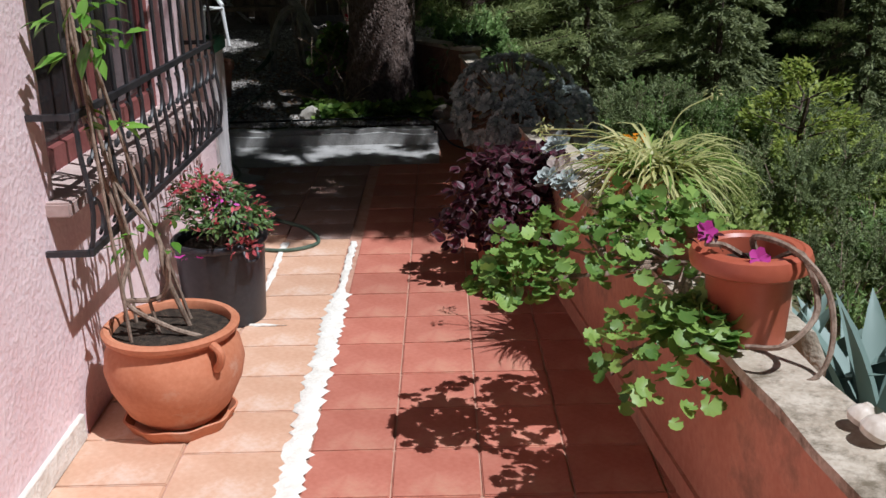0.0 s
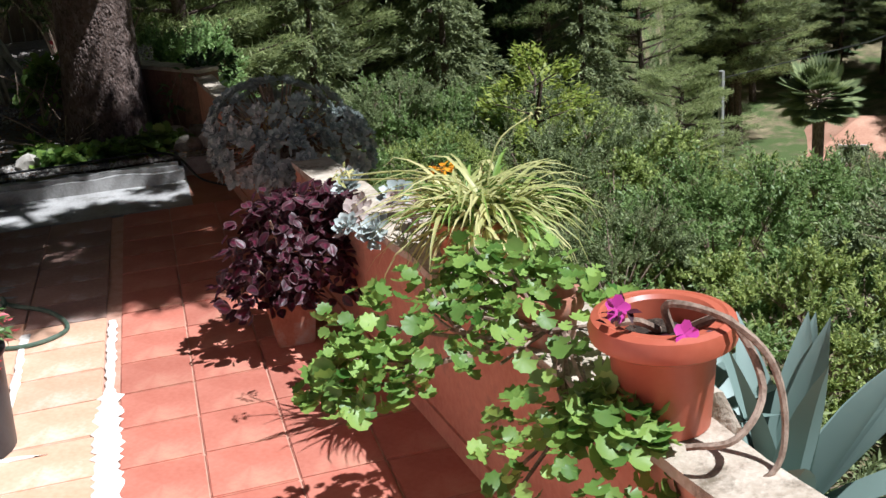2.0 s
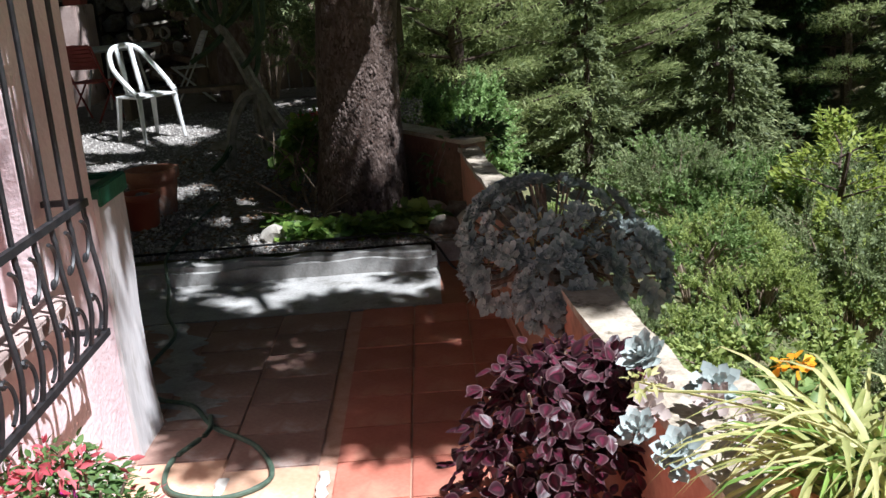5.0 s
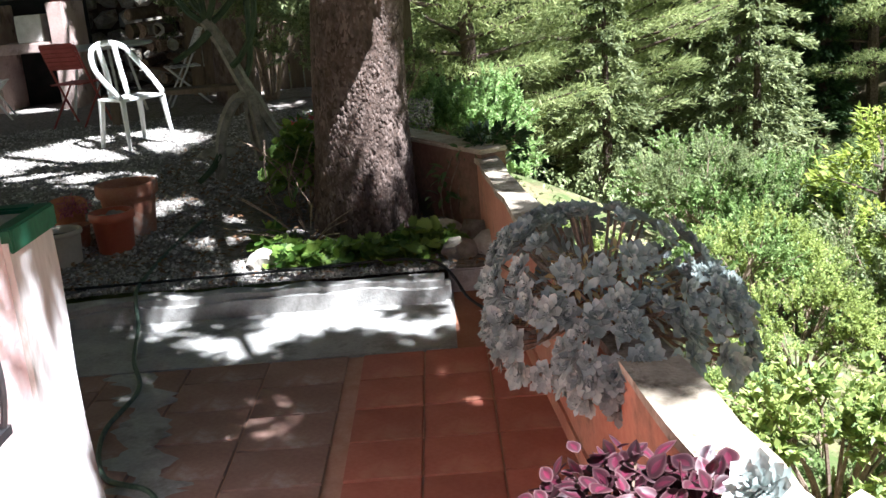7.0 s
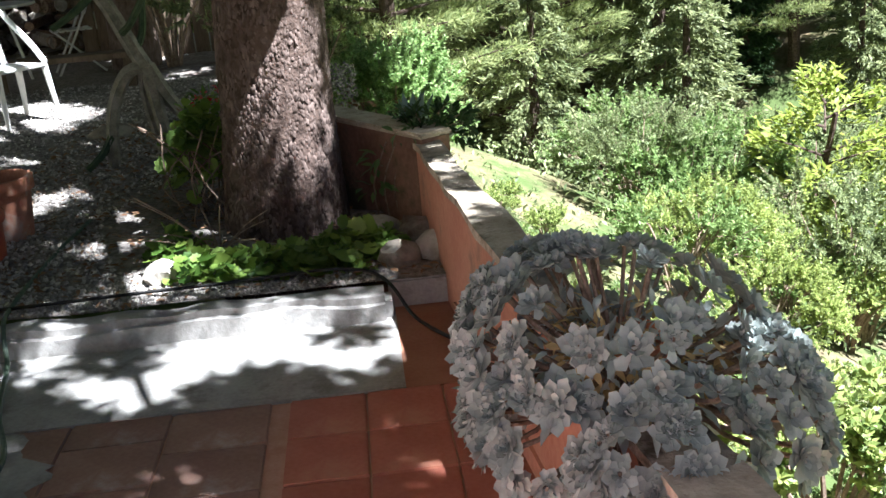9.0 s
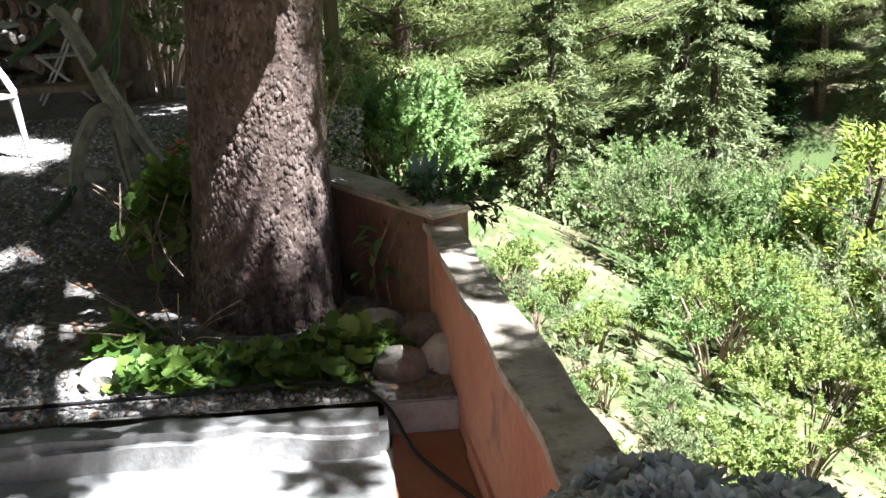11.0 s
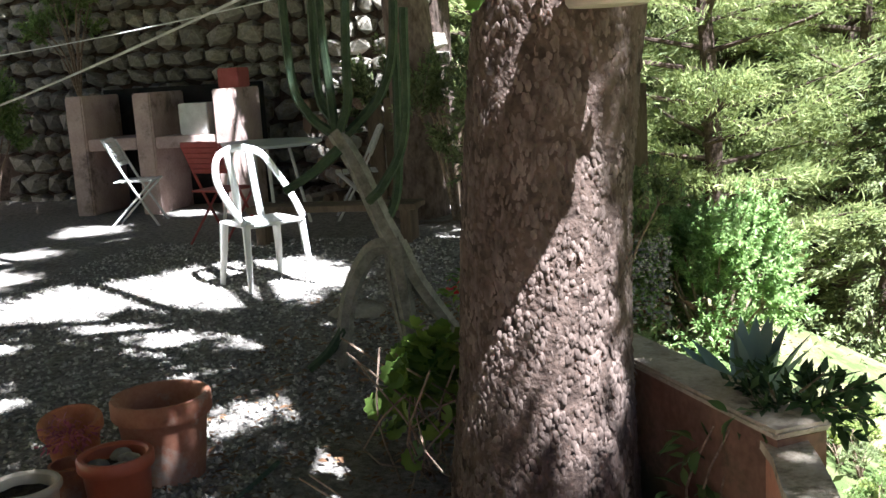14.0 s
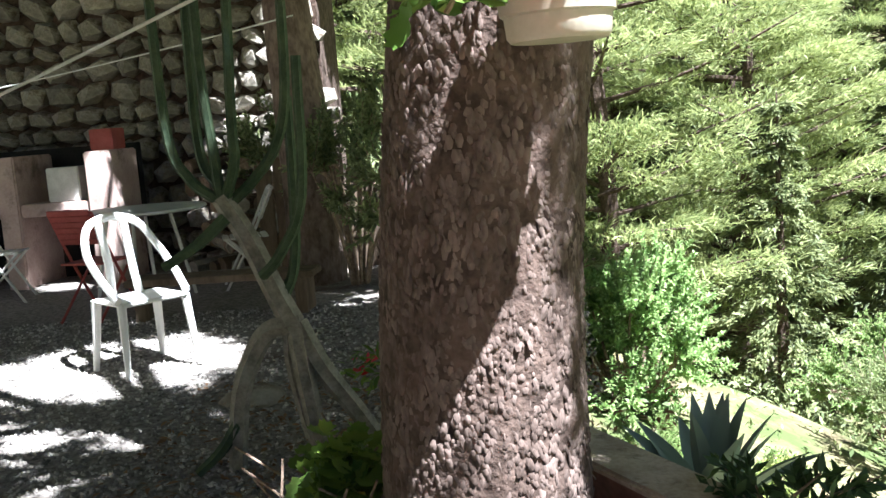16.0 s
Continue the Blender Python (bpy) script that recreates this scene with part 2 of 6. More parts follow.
L_AGAVE = leafmat("blue_agave", (0.16, 0.23, 0.2), (0.3, 0.38, 0.34), 0.5, 0.05)
L_GLOSSY = leafmat("glossy_green_leaf", (0.06, 0.17, 0.02), (0.2, 0.38, 0.06), 0.2, 0.25, spec=0.6)
L_IVY = leafmat("ground_ivy", (0.05, 0.12, 0.02), (0.25, 0.36, 0.07), 0.5, 0.35)
L_DEAD = leafmat("dry_leaf_litter", (0.12, 0.06, 0.03), (0.3, 0.18, 0.1), 0.8, 0.1)


# ---- builders ----
def thing(name, label, category, at=(0, 0, 0), group="", kind="", rz=0):
    ob = new(name)
    ob.matrix_world = pose(*at, 0, 0, rz)
    return tagged(ob, label, category, group, kind)


def part(name, bm, material, parent=None, label="", smooth=True):
    me = bpy.data.meshes.new(name)
    if smooth:
        for f in bm.faces:
            f.smooth = True
    bm.to_mesh(me)
    bm.free()
    me.materials.append(material)
    if smooth:
        me.set_sharp_from_angle(angle=radians(40))
    ob = new(name, me)
    ob.parent = parent
    return tagged(ob, label)


def mesh_part(name, V, F, materials, parent=None, label="", idx=None, smooth=False):
    """A mesh from arrays: V (n,3), F (m,k) with one k."""
    V, F = np.asarray(V, np.float32), np.asarray(F, np.int32)
    me = bpy.data.meshes.new(name)
    m, k = F.shape
    me.vertices.add(len(V))
    me.vertices.foreach_set("co", V.ravel())
    me.loops.add(m * k)
    me.loops.foreach_set("vertex_index", F.ravel())
    me.polygons.add(m)
    me.polygons.foreach_set("loop_start", np.arange(0, m * k, k, dtype=np.int32))
    for q in materials if isinstance(materials, (list, tuple)) else [materials]:
        me.materials.append(q)
    if idx is not None:
        me.polygons.foreach_set("material_index", np.asarray(idx, np.int32))
    if smooth:
        me.polygons.foreach_set("use_smooth", np.ones(m, bool))
    me.update(calc_edges=True)
    me.validate()
    ob = new(name, me)
    ob.parent = parent
    return tagged(ob, label)


def box(bm, x0, x1, y0, y1, z0, z1, bevel=0.0, m=None):
    r = bmesh.ops.create_cube(bm, size=1)
    vs = r["verts"]
    for v in vs:
        v.co = Vector(((x0 + x1) / 2 + v.co.x * (x1 - x0), (y0 + y1) / 2 + v.co.y * (y1 - y0), (z0 + z1) / 2 + v.co.z * (z1 - z0)))
    if bevel:
        es = list({e for v in vs for e in v.link_edges})
        vs = list({v for f in bmesh.ops.bevel(bm, geom=es, offset=bevel, segments=2, affect="EDGES")["faces"] for v in f.verts} | {v for v in vs if v.is_valid})
    if m is not None:
        bmesh.ops.transform(bm, matrix=m, verts=vs)
    return bm


def boxes(*args, bevel=0.0):
    bm = bmesh.new()
    for a in args:
        box(bm, *a, bevel=bevel)
    return bm


def tube(points, radii, sides=8, bm=None, rough=0.0):
    """A round tube along points, with a radius at each, closed at both ends."""
    bm = bm or bmesh.new()
    pts = [Vector(p) for p in points]
    radii = [radii] * len(pts) if isinstance(radii, (int, float)) else radii
    rings = []
    ref = Vector((0.3, 0.9, 0.1))
    for i, p in enumerate(pts):
        d = (pts[min(i + 1, len(pts) - 1)] - pts[max(i - 1, 0)]).normalized()
        u = d.cross(ref)
        if u.length < 0.1:
            u = d.cross(Vector((1, 0, 0)))
        u.normalize()
        w = d.cross(u)
        ring = []
        for k in range(sides):
            a = 2 * math.pi * k / sides
            r = radii[i] * (1 + (random.uniform(-rough, rough) if rough else 0))
            ring.append(bm.verts.new(p + (u * math.cos(a) + w * math.sin(a)) * r))
        rings.append(ring)
    for a, b in zip(rings, rings[1:]):
        for k in range(sides):
            bm.faces.new((a[k], a[(k + 1) % sides], b[(k + 1) % sides], b[k]))
    bm.faces.new(rings[0][::-1])
    bm.faces.new(rings[-1])
    return bm


def spline(ctrl, n=8):
    """Points of a smooth curve through ctrl."""
    c = [Vector(p) for p in ctrl]
    c = [c[0] * 2 - c[1]] + c + [c[-1] * 2 - c[-2]]
    out = []
    for i in range(1, len(c) - 2):
        for k in range(n):
            t = k / n
            out.append(0.5 * ((2 * c[i]) + (c[i + 1] - c[i - 1]) * t + (2 * c[i - 1] - 5 * c[i] + 4 * c[i + 1] - c[i + 2]) * t * t
                              + (3 * c[i] - c[i - 1] - 3 * c[i + 1] + c[i + 2]) * t ** 3))
    out.append(c[-2])
    return out


def lathe(profile, sides=32, wave=0.0, waves=0):
    """A turned solid from (radius, height) pairs, from bottom centre over the outside to the inside."""
    bm = bmesh.new()
    rings = []
    for r, z in profile:
        if r <= 1e-6:
            rings.append([bm.verts.new((0, 0, z))])
        else:
            rings.append([bm.verts.new(((r * (1 + wave * math.sin(waves * 2 * math.pi * k / sides))) * math.cos(2 * math.pi * k / sides),
                                        (r * (1 + wave * math.sin(waves * 2 * math.pi * k / sides))) * math.sin(2 * math.pi * k / sides), z)) for k in range(sides)])
    for a, b in zip(rings, rings[1:]):
        for k in range(sides):
            j = (k + 1) % sides
            if len(a) == 1:
                bm.faces.new((a[0], b[j], b[k]))
            elif len(b) == 1:
                bm.faces.new((a[k], a[j], b[0]))
            else:
                bm.faces.new((a[k], a[j], b[j], b[k]))
    bmesh.ops.recalc_face_normals(bm, faces=bm.faces)
    return bm


def unit(v):
    return v / np.maximum(np.linalg.norm(v, axis=-1, keepdims=True), 1e-9)


def frames(axis, up):
    """Rotation matrices whose y runs along axis and whose z is near up."""
    y = unit(axis)
    x = unit(np.cross(y, up) + 1e-6)
    z = np.cross(x, y)
    return np.stack([x, y, z], axis=2)


def stamp(name, tv, tf, P, R, S, materials, parent=None, label="", tidx=None, smooth=True):
    """Many copies of a small template (tv, tf) as one mesh, at places P, turned by R, scaled by S."""
    tv, tf, S = np.asarray(tv, float), np.asarray(tf), np.asarray(S, float)
    if S.ndim == 1:
        S = S[:, None].repeat(3, 1)
    V = np.einsum("nij,nkj->nki", R, tv[None] * S[:, None, :]) + P[:, None, :]
    n, k = len(P), len(tv)
    F = tf[None] + (np.arange(n) * k)[:, None, None]
    idx = None if tidx is None else np.tile(tidx, n)
    return mesh_part(name, V.reshape(-1, 3), F.reshape(-1, tf.shape[1]), materials, parent, label, idx, smooth)


BLADE = (np.array([(0, 0, 0), (0.5, 0.45, 0.06), (0, 1, -0.04), (-0.5, 0.45, 0.06)]), np.array([(0, 1, 2, 3)]))


def sphere_dirs(n, low=-1.0):
    z = rng.uniform(low, 1, n)
    a = rng.uniform(0, 2 * np.pi, n)
    r = np.sqrt(1 - z * z)
    return np.stack([r * np.cos(a), r * np.sin(a), z], 1)


def crown(name, clumps, per, leaf, ratio, material, parent=None, label="", shell=0.55, droop=0.0, out=1.0):
    """A crown of leaves: clumps is an array of (x, y, z, rx, ry, rz); per leaves in each; leaf = length; ratio = width to length."""
    clumps = np.asarray(clumps, float)
    C = clumps.repeat(per, 0)
    n = len(C)
    d = sphere_dirs(n)
    rad = rng.uniform(shell, 1, n)[:, None]
    P = C[:, :3] + d * rad * C[:, 3:]
    axis = d * out + rng.normal(0, 0.7, (n, 3)) + np.array([0, 0, -droop])
    up = unit(d + rng.normal(0, 0.5, (n, 3)) + np.array([0, 0, 0.5]))
    s = leaf * rng.uniform(0.6, 1.3, n)
    S = np.stack([s * ratio, s, s], 1)
    return stamp(name, BLADE[0], BLADE[1], P, frames(axis, up), S, material, parent, label)


def stone(bm, at, size, seed=0, squash=0.7):
    r = bmesh.ops.create_icosphere(bm, subdivisions=2, radius=1)
    for v in r["verts"]:
        k = 1 + 0.35 * noise.noise(v.co * 1.3 + Vector((seed * 3.1, seed * 1.7, 0)))
        v.co = Vector(at) + Vector((v.co.x * size * k, v.co.y * size * k * 0.85, v.co.z * size * k * squash))
    return bm


# ---- ground and structure ----
def line_in(y):
    """Inner face of the parapet."""
    return 0.765 - 0.104 * (y - 1.6) if y < 5.5 else 0.359 - 0.079 * (y - 5.5)


def gravel_z(x, y):
    return 0.12 + 0.045 * max(0.0, min(y, 11.6) - 7.5)


def terrain_z(x, y):
    s = x - (line_in(y) + 0.14)
    d = max(0.0, s) + max(0.0, y - 17) * 0.8
    z = -0.9 - 0.42 * min(d, 9.5) + max(0.0, d - 17) * 0.42
    valley = -0.9 - 0.42 * min(d, 20) + 0.1 * max(0.0, d - 48) + 0.35 * max(0.0, d - 90)
    w = max(0.0, min(1.0, (math.degrees(math.atan2(x, max(y, 1.0))) - 26) / 3))
    z += (valley - z) * w * w * (3 - 2 * w)
    if x < -9:
        z += (-9 - x) * 0.4
    return min(z, 45) + 0.25 * noise.noise(Vector((x * 0.3, y * 0.3, 0)))


gx = np.concatenate([np.linspace(-400, -40, 10), np.linspace(-38, -4, 12), np.linspace(-3, 14, 50), np.linspace(15, 60, 40), np.linspace(70, 400, 12)])
gy = np.concatenate([np.linspace(-300, -20, 10), np.linspace(-15, 24, 70), np.linspace(25, 80, 40), np.linspace(90, 400, 12)])
V = [(x, y, terrain_z(x, y)) for y in gy for x in gx]
w = len(gx)
F = [(j * w + i, j * w + i + 1, (j + 1) * w + i + 1, (j + 1) * w + i) for j in range(len(gy) - 1) for i in range(w - 1)]
tagged(mesh_part("ground", V, F, M_DIRT, smooth=True), "dry green hillside falling away below the terrace", "ground", kind="structure")

FLOOR_END = 6.72
floor = part("floor", boxes((-3.2, 0.85, -3.0, FLOOR_END, -0.5, -0.008)), M_GROUT, None, smooth=False)
tagged(floor, "terracotta tiled terrace floor with worn joints", "floor", kind="structure")
slab = boxes((-3.2, -0.03, FLOOR_END, 7.4, -0.5, 0.004))
bmesh.ops.subdivide_edges(slab, edges=slab.edges, cuts=6, use_grid_fill=True)
tagged(part("slab", slab, M_CONCRETE, None, smooth=False), "rough grey concrete strip at the end of the tiles", "slab", kind="structure")
tagged(part("slab_margin", boxes((-0.03, 0.5, FLOOR_END, 7.5, -0.5, -0.002)), M_SCREED, None, smooth=False), "brown bare screed beside the low wall", "slab", kind="structure")

kb = boxes((-3.2, -0.04, 7.36, 7.52, -0.3, 0.108), bevel=0.03)
bmesh.ops.subdivide_edges(kb, edges=[e for e in kb.edges if e.calc_length() > 1], cuts=40)
for v in kb.verts:
    v.co.y += 0.035 * noise.noise(v.co * 3)
    v.co.z += 0.03 * noise.noise(v.co * 4 + Vector((9, 0, 0)))
tagged(part("kerb", kb, M_CONCRETE), "rough whitish concrete kerb edging the gravel", "kerb", kind="structure")

V = []
gxx, gyy = np.linspace(-12, 0.75, 60), np.linspace(7.5, 17.2, 50)
for y in gyy:
    for x in gxx:
        lim = line_in(y) + (0.05 if y < 8.3 else -0.35)
        V.append((min(x, lim), y, gravel_z(x, y) + 0.025 * noise.noise(Vector((x, y, 0)) * 1.5)))
w = len(gxx)
F = [(j * w + i, j * w + i + 1, (j + 1) * w + i + 1, (j + 1) * w + i) for j in range(len(gyy) - 1) for i in range(w - 1)]
tagged(mesh_part("gravel_ground", V, F, M_GRAVEL, smooth=True), "grey gravel yard with leaf litter under the pine", "ground", kind="structure")

tagged(part("step_face", boxes((-0.05, 0.25, 7.5, 7.56, -0.3, 0.12), bevel=0.01), M_CONCRETE), "short concrete step edge by the parapet", "kerb", kind="structure")

# house wall with its window opening
WX = -1.2
hw = boxes((WX - 0.3, WX, -3.0, 2.98, -0.4, 3.0), (WX - 0.3, WX, 4.62, 5.2, -0.4, 3.0), (WX - 0.3, WX, 2.98, 4.62, -0.4, 0.80), (WX - 0.3, WX, 2.98, 4.62, 2.1, 3.0))
tagged(part("wall_house", hw, M_STUCCO, None, smooth=False), "pale pink roughcast house wall in full sun", "wall", kind="structure")
tagged(part("wall_house_back", boxes((-6, WX - 0.3, 5.0, 5.2, -0.4, 3.0), (-6, -5.8, -3, 5.0, -0.4, 3), (-5.8, WX, -3.2, -3, -0.4, 3)), M_STUCCO, None, smooth=False),
       "pink stucco walls of the house", "wall", kind="structure")
tagged(part("roof_slab", boxes((-6, WX, -3.2, 5.2, 3.004, 3.2)), M_ROOF, None, smooth=False), "flat clay roof of the house", "roof", kind="structure")
tagged(part("baseboard", boxes((WX, WX + 0.018, -3, 2.92, 0, 0.09), bevel=0.003), M_MORTAR), "pale skirting tiles along the house wall", "baseboard", kind="structure")
win = thing("window_1", "wooden window behind the wrought iron grille", "window", kind="structure")
part("pane", boxes((WX - 0.16, WX - 0.15, 3.05, 4.55, 0.88, 2.03)), M_GLASS, win, smooth=False)
part("window_frame", boxes((WX - 0.19, WX - 0.12, 2.98, 3.05, 0.8, 2.1), (WX - 0.19, WX - 0.12, 4.55, 4.62, 0.8, 2.1), (WX - 0.19, WX - 0.12, 3.05, 4.55, 0.8, 0.88),
                          (WX - 0.19, WX - 0.12, 3.05, 4.55, 2.03, 2.1), (WX - 0.19, WX - 0.12, 3.77, 3.83, 0.88, 2.03)), M_WINE, win, smooth=False)
part("window_sill", boxes((WX - 0.12, WX + 0.075, 2.9, 4.7, 0.755, 0.802), bevel=0.006), M_BBQ, win, "pinkish projecting sill")

# wrought iron grille
gr = thing("window_grille", "black wrought iron window grille with bellied twisted bars", "grille")
GX = WX + 0.13
Y0, Y1 = 2.86, 4.76
for z in (0.655, 1.07, 1.75, 2.15):
    part("rail", boxes((GX - 0.006, GX + 0.012, Y0, Y1, z - 0.011, z + 0.011)), M_IRON, gr, smooth=False)
for z in (0.655, 1.07, 2.15):
    for y in (Y0, Y1):
        part("bracket", boxes((WX - 0.05, GX, y - 0.009, y + 0.009, z - 0.009, z + 0.009)), M_IRON, gr, smooth=False)
n = 15
for i in range(n):
    y = Y0 + 0.02 + (Y1 - Y0 - 0.04) * i / (n - 1)
    bel = [(GX, y, 0.66), (GX + 0.01, y, 0.70), (GX + 0.02, y, 0.78), (GX + 0.014, y, 0.87), (GX + 0.005, y, 0.95), (GX + 0.004, y, 1.02), (GX, y, 1.08), (GX, y, 1.6), (GX, y, 2.15)]
    part("bar", tube(spline(bel, 4), 0.0085, 6), M_IRON, gr)
for i in range(n - 1):
    y = Y0 + 0.02 + (Y1 - Y0 - 0.04) * (i + 0.5) / (n - 1)
    pts = [(GX + 0.01, y + 0.045 * math.sin(a) * (1 - a / 9), 0.72 + 0.05 * a / 3 - 0.03 * math.cos(a)) for a in np.linspace(0, 6, 16)]
    part("scroll", tube(pts, 0.006, 5), M_IRON, gr)
    part("scroll", tube([(GX + 0.01, p[1], 1.72 - p[2]) for p in pts], 0.006, 5), M_IRON, gr)

# low whitewashed wall with a green capping
lw = thing("low_wall", "weathered whitewashed low wall with a green painted capping", "wall", kind="structure")
b = boxes((-2.1, -1.19, 5.202, 5.5, -0.3, 0.985))
bmesh.ops.subdivide_edges(b, edges=b.edges, cuts=7, use_grid_fill=True)
for v in b.verts:
    v.co += 0.018 * Vector((noise.noise(v.co * 2), noise.noise(v.co * 2 + Vector((5, 0, 0))), 0)) + Vector((0.035 * max(0, 0.5 - v.co.z) if v.co.x > -1.3 else 0, 0, 0))
part("body", b, M_WASH, lw)
part("capping", boxes((-1.22, -1.17, 5.203, 5.52, 0.955, 1.025), (-2.1, -1.222, 5.465, 5.525, 0.955, 1.025), bevel=0.006), M_GREEN, lw, "chipped dark green wooden capping")
part("top", boxes((-2.1, -1.224, 5.21, 5.463, 0.985, 1.01), bevel=0.004), M_CONCRETE, lw)

# parapet
PZ = 0.57


def slanted(y0, y1, z0, z1, w0, w1, cuts=30, amp=0.008):
    bm = boxes((w0, w1, y0, y1, z0, z1))
    bmesh.ops.subdivide_edges(bm, edges=[e for e in bm.edges if abs(e.verts[0].co.y - e.verts[1].co.y) > 0.3], cuts=cuts)
    for v in bm.verts:
        if v.co.x > 0.05:
            v.co.x *= 1 - 0.28 * max(0.0, min(1.0, (v.co.y - 5.0) / 2.5))
        v.co.x += line_in(v.co.y)
        v.co += amp * Vector((noise.noise(v.co * 5), 0, noise.noise(v.co * 5 + Vector((7, 0, 0)))))
    return bm


pw = thing("parapet", "salmon rendered parapet wall with stained mortar coping", "wall", kind="structure")
part("wall", slanted(-3, 8.15, -1.6, PZ - 0.03, 0.0, 0.14), M_PARAPET, pw)
part("coping", slanted(-3, 8.15, PZ - 0.028, PZ, -0.012, 0.155, 60, 0.016), M_COPING, pw, "rough grey lichen-stained coping")
part("skirting", slanted(-3, 7.3, -0.004, 0.07, -0.012, 0.0, 10, 0.002), M_PARAPET, pw)
pb = thing("parapet_return", "salmon parapet turning behind the pine trunk", "wall", kind="structure")
ang = math.degrees(math.atan2(0.75, -0.46))
c0 = (line_in(8.15) + 0.07, 8.12, 0)
pb.matrix_world = pose(*c0, 0, 0, ang)
# the shade behind the trunk is put into this wall's colour
part("wall", boxes((-0.05, 1.6, -0.08, 0.08, -1.4, PZ + 0.02)), M_RENDER_SHADED, pb, "dirty brown weathered render, darkened in colour for the shade there", smooth=False)
part("coping", boxes((-0.06, 1.6, -0.095, 0.095, PZ + 0.022, PZ + 0.05), bevel=0.01), M_COPING, pb)
b = boxes((0.156, 0.34, 2.5, 4.5, -1.3, 0.5))
bmesh.ops.subdivide_edges(b, edges=b.edges, cuts=14, use_grid_fill=True)
for v in b.verts:
    v.co.x += line_in(v.co.y)
    if v.co.x > line_in(v.co.y) + 0.2:
        v.co += 0.09 * Vector((noise.noise(v.co * 6), noise.noise(v.co * 6 + Vector((4, 0, 0))), noise.noise(v.co * 6 + Vector((0, 8, 0)))))
tagged(part("rock_ledge", b, M_COPING), "rough stony mortar ledge outside the parapet", "ledge", kind="structure")

# ---- trees on the slope ----
def sprays(name, clumps, dirs, per, leaf, ratio, material, parent=None, spread=0.5, lift=0.25):
    """Foliage pads: leaves in flattened clumps (x, y, z, rx, ry, rz) that all point along the branch of their clump."""
    C = np.asarray(clumps, float).repeat(per, 0)
    D = np.asarray(dirs, float).repeat(per, 0)
    n = len(C)
    d = sphere_dirs(n)
    P = C[:, :3] + d * (rng.uniform(0, 1, n) ** 0.5)[:, None] * C[:, 3:]
    axis = D + rng.normal(0, spread, (n, 3)) + np.array([0, 0, lift])
    up = np.array([[0.0, 0, 1]]) + rng.normal(0, 0.45, (n, 3))
    k = leaf * rng.uniform(0.6, 1.3, n)
    ob = stamp(name, BLADE[0], BLADE[1], P, frames(axis, up), np.stack([k * ratio, k, k], 1), material, parent)
    return tagged(ob, kind="stuff")


def shoots(name, A, B, per, leaf, ratio, material, parent=None, sag=0.12, start=0.3):
    """Leaves set alternately along bending shoots from A to B."""
    A, B = np.asarray(A, float).repeat(per, 0), np.asarray(B, float).repeat(per, 0)
    n = len(A)
    f = rng.uniform(start, 1.0, n)[:, None]
    L = np.linalg.norm(B - A, axis=1, keepdims=True)
    down = np.array([[0.0, 0, -1]])
    P = A + (B - A) * f + down * sag * L * (f ** 2 - f) * -1 + rng.normal(0, 0.012, (n, 3)) * L
    side = rng.normal(0, 1, (n, 3))
    axis = unit(B - A) * 0.75 + unit(side) * 0.8
    up = np.array([[0.15, -0.1, 1]]) + rng.normal(0, 0.4, (n, 3))
    k = leaf * rng.uniform(0.55, 1.25, n) * (1.15 - 0.4 * f[:, 0])
    ob = stamp(name, BLADE[0], BLADE[1], P, frames(axis, up), np.stack([k * ratio, k, k], 1), material, parent)
    return tagged(ob, kind="stuff")


def cone_tree(name, label, h, r, material, levels, per, leaf, ratio):
    t = thing(name, label, "tree", group="conifers on the slope")
    part("trunk", tube([(0, 0, -1), (0.05, 0, h * 0.5), (0, 0, h * 0.97)], [0.22, 0.13, 0.02], 8), M_BARK_CREVICE, t)
    cl, di = [], []
    for i in range(levels):
        f = i / levels
        rr = r * (1 - f) ** 0.75
        k = max(5, int(12 * (1 - f)))
        for j in range(k):
            a = 2 * math.pi * (j + random.random()) / k
            long = rr * random.uniform(0.7, 1.15)
            z0 = h * (0.05 + 0.93 * f) + random.uniform(-0.1, 0.1)
            for q in (0.35, 0.6, 0.82, 1.0):
                rad = long * q
                s = (0.10 + 0.11 * r) * (1.25 - 0.55 * q) * (1 - 0.5 * f)
                cl.append((rad * math.cos(a), rad * math.sin(a), z0 + 0.10 * rad - 0.30 * rad * q, s, s, s * 0.5))
                di.append((math.cos(a), math.sin(a), -0.35))
    sprays("crown", cl, di, per, leaf, ratio, material, t, 0.5, 0.05)
    return t


